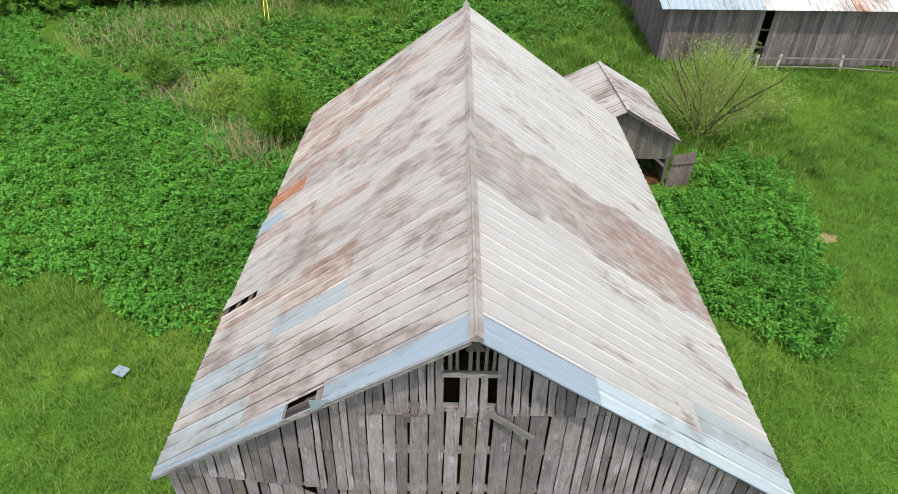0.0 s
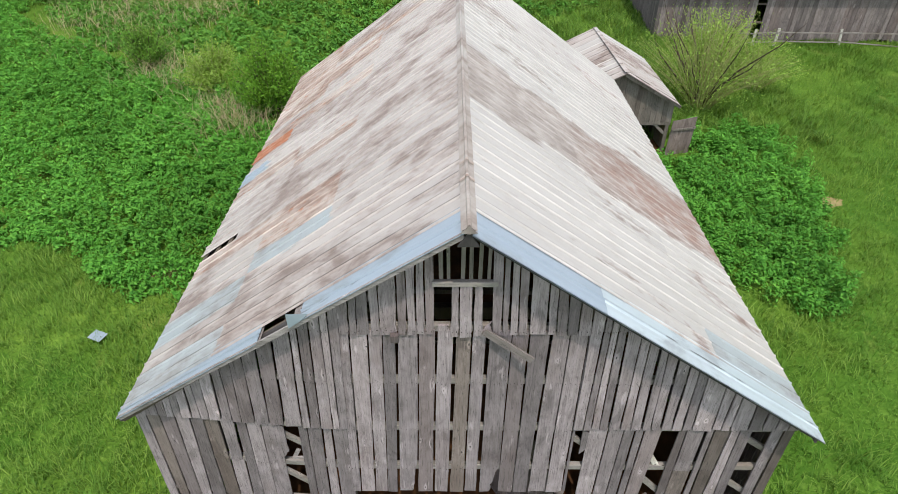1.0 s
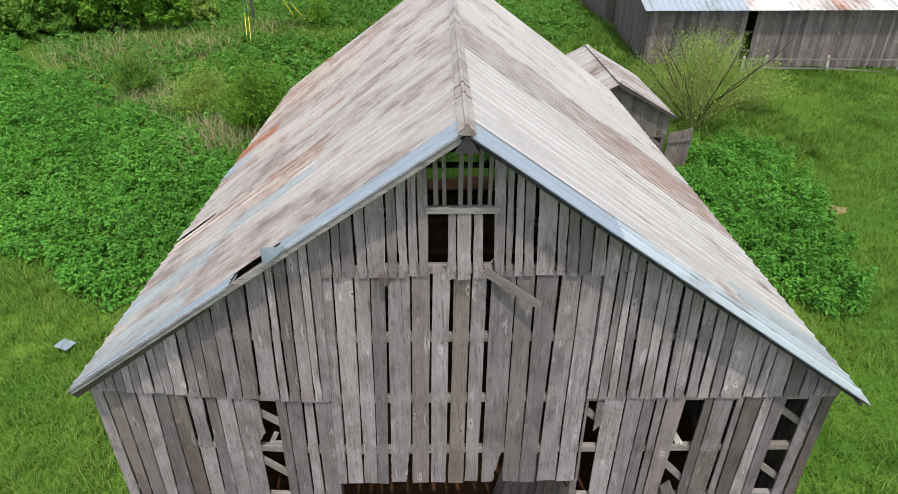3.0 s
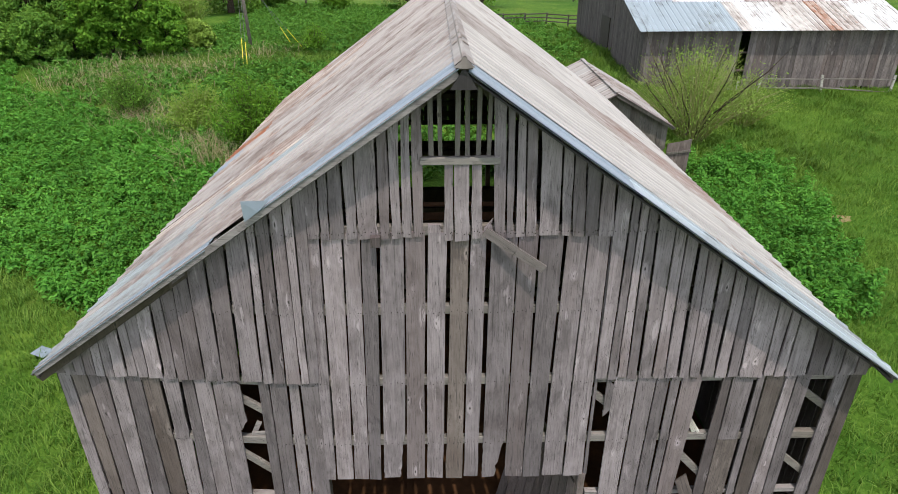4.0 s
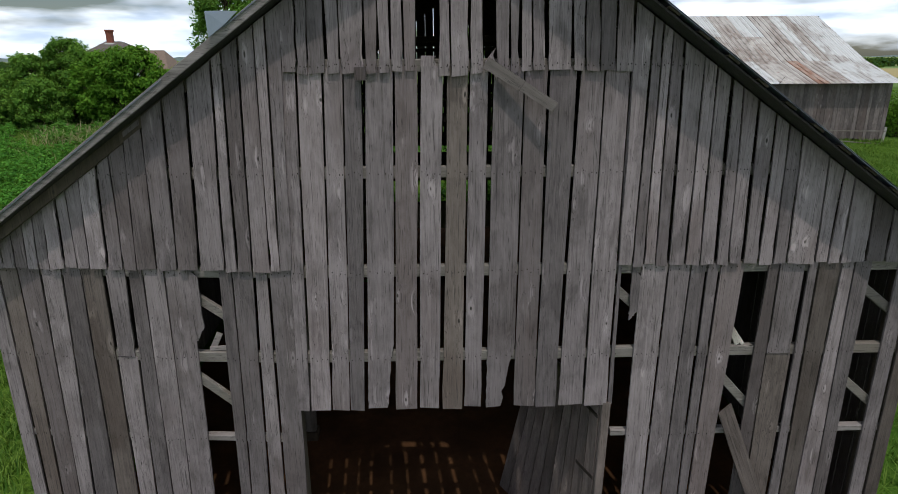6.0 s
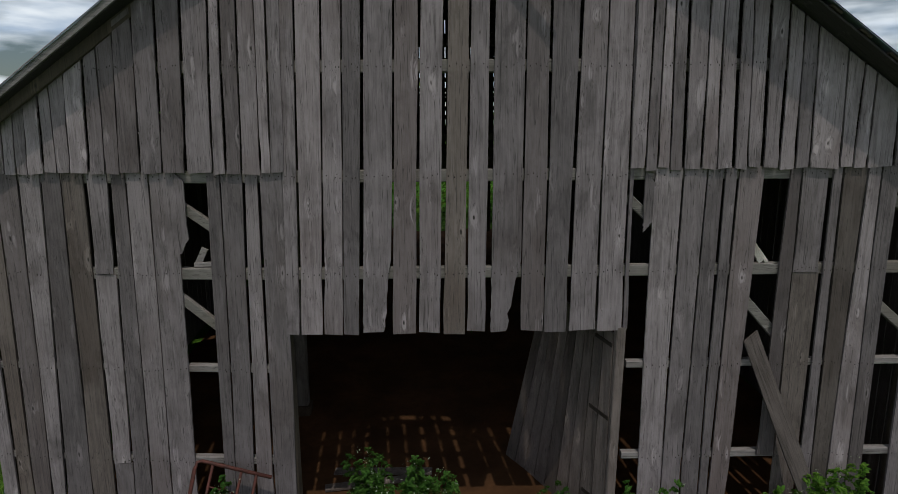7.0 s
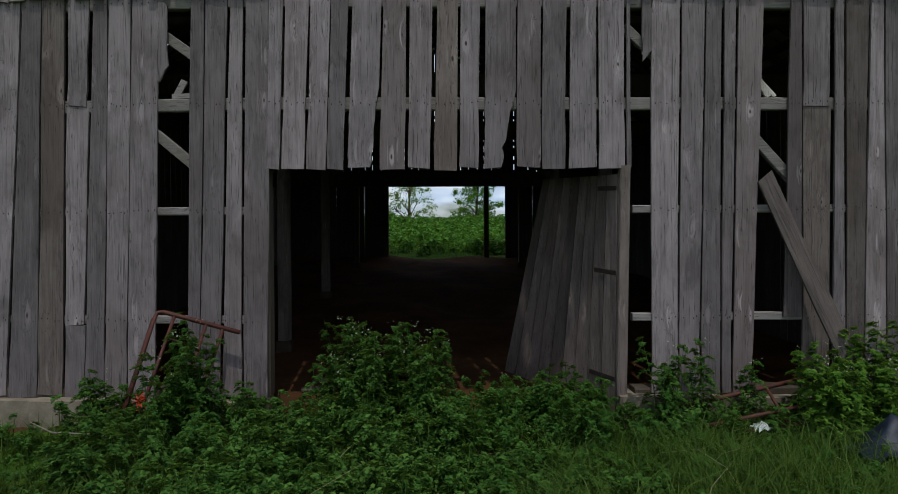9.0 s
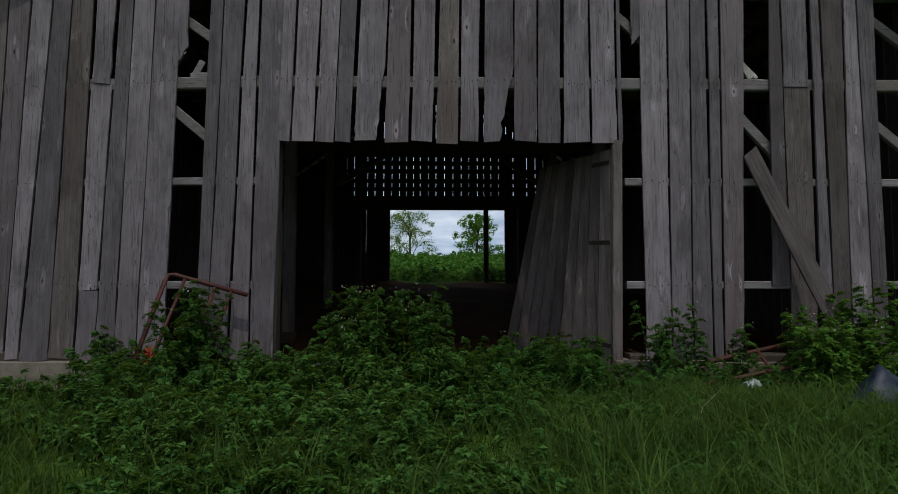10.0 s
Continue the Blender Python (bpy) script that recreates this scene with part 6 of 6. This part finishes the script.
shrub((-10.6, 20.2), 2.3, 1.7, 110, 75, 0.055, WILLOW, STEM, "yellow-green young willow bush with thin stems")
shrub((-14.6, 22.9), 2.2, 1.4, 110, 70, 0.055, TREE_L, BARK, "dark green round bush in the weeds")
shrub((-22.9, 23.4), 1.3, 0.8, 60, 5, 0.05, TREE_D, BARK, "brown bare twiggy bush in the weeds")
shrub((11.2, 21.4), 3.4, 2.0, 110, 48, 0.05, WILLOW, STEM, "tangled willow bush with thin yellow-green shoots", 0.15, thin=0.9, limbs=6)
shrub((10.5, 19.0), 4.3, 3.6, 140, 44, 0.048, WILLOW, STEM, "spreading willow bush with thin yellow-green shoots", 0.45, thin=0.95, limbs=12)
shrub((13.4, 20.6), 2.4, 2.0, 80, 50, 0.05, WILLOW, STEM, "low straggling willow shoots beside the bush", 0.3, thin=0.9)
shrub((12.9, 23.6), 1.9, 1.0, 45, 40, 0.05, BUSH, STEM, "small leafy shrub against the far barn", 0.2)
shrub((25.2, 27.2), 2.6, 1.4, 60, 70, 0.08, BUSH, BARK, "rounded green bush at the far barn corner")
shrub((-8.0, 34.5), 1.6, 1.3, 50, 60, 0.07, BUSH, BARK, "green bush at the foot of the slope")
shrub((-20.7, 48.0), 4.0, 2.4, 110, 80, 0.07, WILLOW, STEM, "pale yellow-green bush behind the hedgerow", 0.35)
shrub((-10.3, 60.0), 2.6, 2.0, 70, 80, 0.10, BUSH, BARK, "green bush on the crest of the meadow")


def tree(loc, h, r, material, label, seed, bole=0.28, leaf=0.13, clumps=70, per=70, name="tree"):
    """Tapered trunk, forking limbs, and a crown of leaf clumps with gaps."""
    q = np.random.default_rng(seed)
    x0, y0 = loc
    z0 = gzs(x0, y0)
    ob = thing(name, (x0, y0, z0), label, "tree")
    wood_parts = [tube([(0, 0, -0.1), (0.05 * h * q.normal() * 0.3, 0, h * 0.3), (0.08 * q.normal(), 0.08 * q.normal(), h * 0.72)], [0.032 * h, 0.024 * h, 0.008 * h], 8)]
    cs, ns, ss = [], [], []
    for k in range(clumps):
        a = q.random() * 2 * np.pi
        f = q.random() ** 0.8
        zz = h * (bole + (1 - bole) * f)
        wide = r * math.sqrt(max(0.05, 1 - ((f - 0.42) / 0.62) ** 2)) * (0.45 + 0.6 * q.random() ** 0.5) * (1 + 0.22 * math.sin(3 * a + seed))
        c = np.array([math.cos(a) * wide, math.sin(a) * wide, zz])
        if k % 3 == 0:
            b = Vector((0, 0, max(h * 0.15, zz - wide * 0.8)))
            e = Vector(c)
            wood_parts.append(tube([b, b.lerp(e, 0.5) + Vector((0, 0, 0.06 * h)), e], [0.011 * h, 0.007 * h, 0.002 * h], 5))
        cr = r * 0.24 * (0.7 + 0.7 * q.random())
        d = unit(q.normal(size=(per, 3))) * (cr * q.random(per) ** 0.45)[:, None] * np.array([1, 1, 0.75])
        cs.append(c + d)
        ns.append(d / cr + q.normal(size=(per, 3)) * 0.5 + np.array([0, 0, 0.5]))
        ss.append(leaf * (0.6 + 0.8 * q.random(per)))
    part("trunk", join(wood_parts), BARK, ob, loc=(x0, y0, z0))
    part("crown", leaf_mesh("crown", np.concatenate(cs), np.concatenate(ss), np.concatenate(ns), q, 0.5), material, ob, loc=(x0, y0, z0))
    return ob


for k, (x, y, h, r, m, b) in enumerate(((-35.5, 36, 3.4, 2.3, TREE_L, 0.04), (-31.5, 36, 3.5, 2.1, TREE_L, 0.04), (-28.6, 35.6, 3.2, 1.8, TREE_L, 0.04), (-26.2, 36, 4.3, 1.6, TREE_L, 0.04), (-24.2, 36.6, 5.3, 1.6, TREE_L, 0.06),
                                        (-22.6, 36.4, 4.5, 1.6, TREE_L, 0.06), (-21.0, 35.2, 4.3, 1.7, BUSH, 0.14), (-19.3, 35.2, 4.7, 1.8, BUSH, 0.14), (-17.6, 35.4, 3.3, 1.3, BUSH, 0.10),
                                        (-27.4, 33.4, 2.5, 1.6, TREE_L, 0.02), (-24.6, 33.7, 2.8, 1.6, TREE_L, 0.02), (-30.4, 33.2, 2.7, 1.8, TREE_L, 0.02), (-33.4, 32.8, 2.9, 2.0, TREE_L, 0.02), (-16.4, 37.2, 1.9, 1.1, WILLOW, 0.05))):
    tree((x, y), h, r, m, "leafy green hedgerow tree at the meadow edge", 40 + k, b, 0.095, 170, 110)
for k, (x, y, h, r, m) in enumerate(((-20.8, 60, 11.5, 3.3, TREE_L), (-16.9, 63, 7.6, 1.6, TREE_L), (17.0, 118, 4.2, 3.0, TREE_L))):
    tree((x, y), h, r, m, "broad green tree beyond the meadow", 70 + k, 0.0, 0.14, 240, 110)


tree((-2.9, 58), 6.4, 2.7, AIRY, "airy pale green tree beyond the back door", 91, 0.12, 0.11, 80, 55)
tree((4.6, 62), 6.6, 2.3, BUSH, "green tree in pale blossom beyond the back door", 92, 0.06, 0.12, 110, 60)


# far woods along the fields
def far_woods():
    cs, ss = [], []
    for _ in range(130):
        d = nr.choice([390, 460, 600, 900])
        a = nr.uniform(-0.75, 0.75)
        ln = nr.uniform(12, 60) * d / 400
        for _ in range(26):
            x = math.tan(a) * d + nr.uniform(-ln, ln)
            y = d + nr.uniform(-6, 6)
            hh = nr.uniform(2.5, 6.5)
            m = 16
            cs.append(np.stack([x + nr.normal(size=m) * 2.6, y + nr.normal(size=m) * 2.0, gz(x, y) + hh * nr.random(m)], 1))
            ss.append(nr.uniform(0.7, 1.7, m))
    c, s = np.concatenate(cs), np.concatenate(ss)
    ob = part("far_woods", leaf_mesh("far_woods", c, s, nr.normal(size=(len(c), 3)) + np.array([0, -0.6, 0.6]), nr, 0.75), TREE_D)
    tagged(ob, "dark green distant tree lines between fields", "woods", kind="stuff")
    hills = []
    hx = np.linspace(-3000, 3000, 90)
    for k, yy in enumerate((2600.0,)):
        top = 20 + 13 * np.sin(hx * 0.0016 + 1.0) + 9 * np.sin(hx * 0.0057) + 4 * np.sin(hx * 0.021)
        n = len(hx)
        v = np.concatenate([np.stack([hx, yy + 0 * hx, -10 + 0 * hx], 1), np.stack([hx, yy + 260 + 0 * hx, top], 1), np.stack([hx, yy + 700 + 0 * hx, -10 + 0 * hx], 1)])
        i = np.arange(n - 1)
        q = np.concatenate([np.stack([i, i + 1, i + 1 + n, i + n], 1), np.stack([i + n, i + 1 + n, i + 1 + 2 * n, i + 2 * n], 1)])
        tagged(part("hills", numpy_mesh("hills", v, q), plain("blue_green_hills", (0.10, 0.14, 0.13), (0.13, 0.17, 0.15), 0.01), smooth=True), "low blue-green wooded hills on the horizon", "hills", kind="structure")


far_woods()
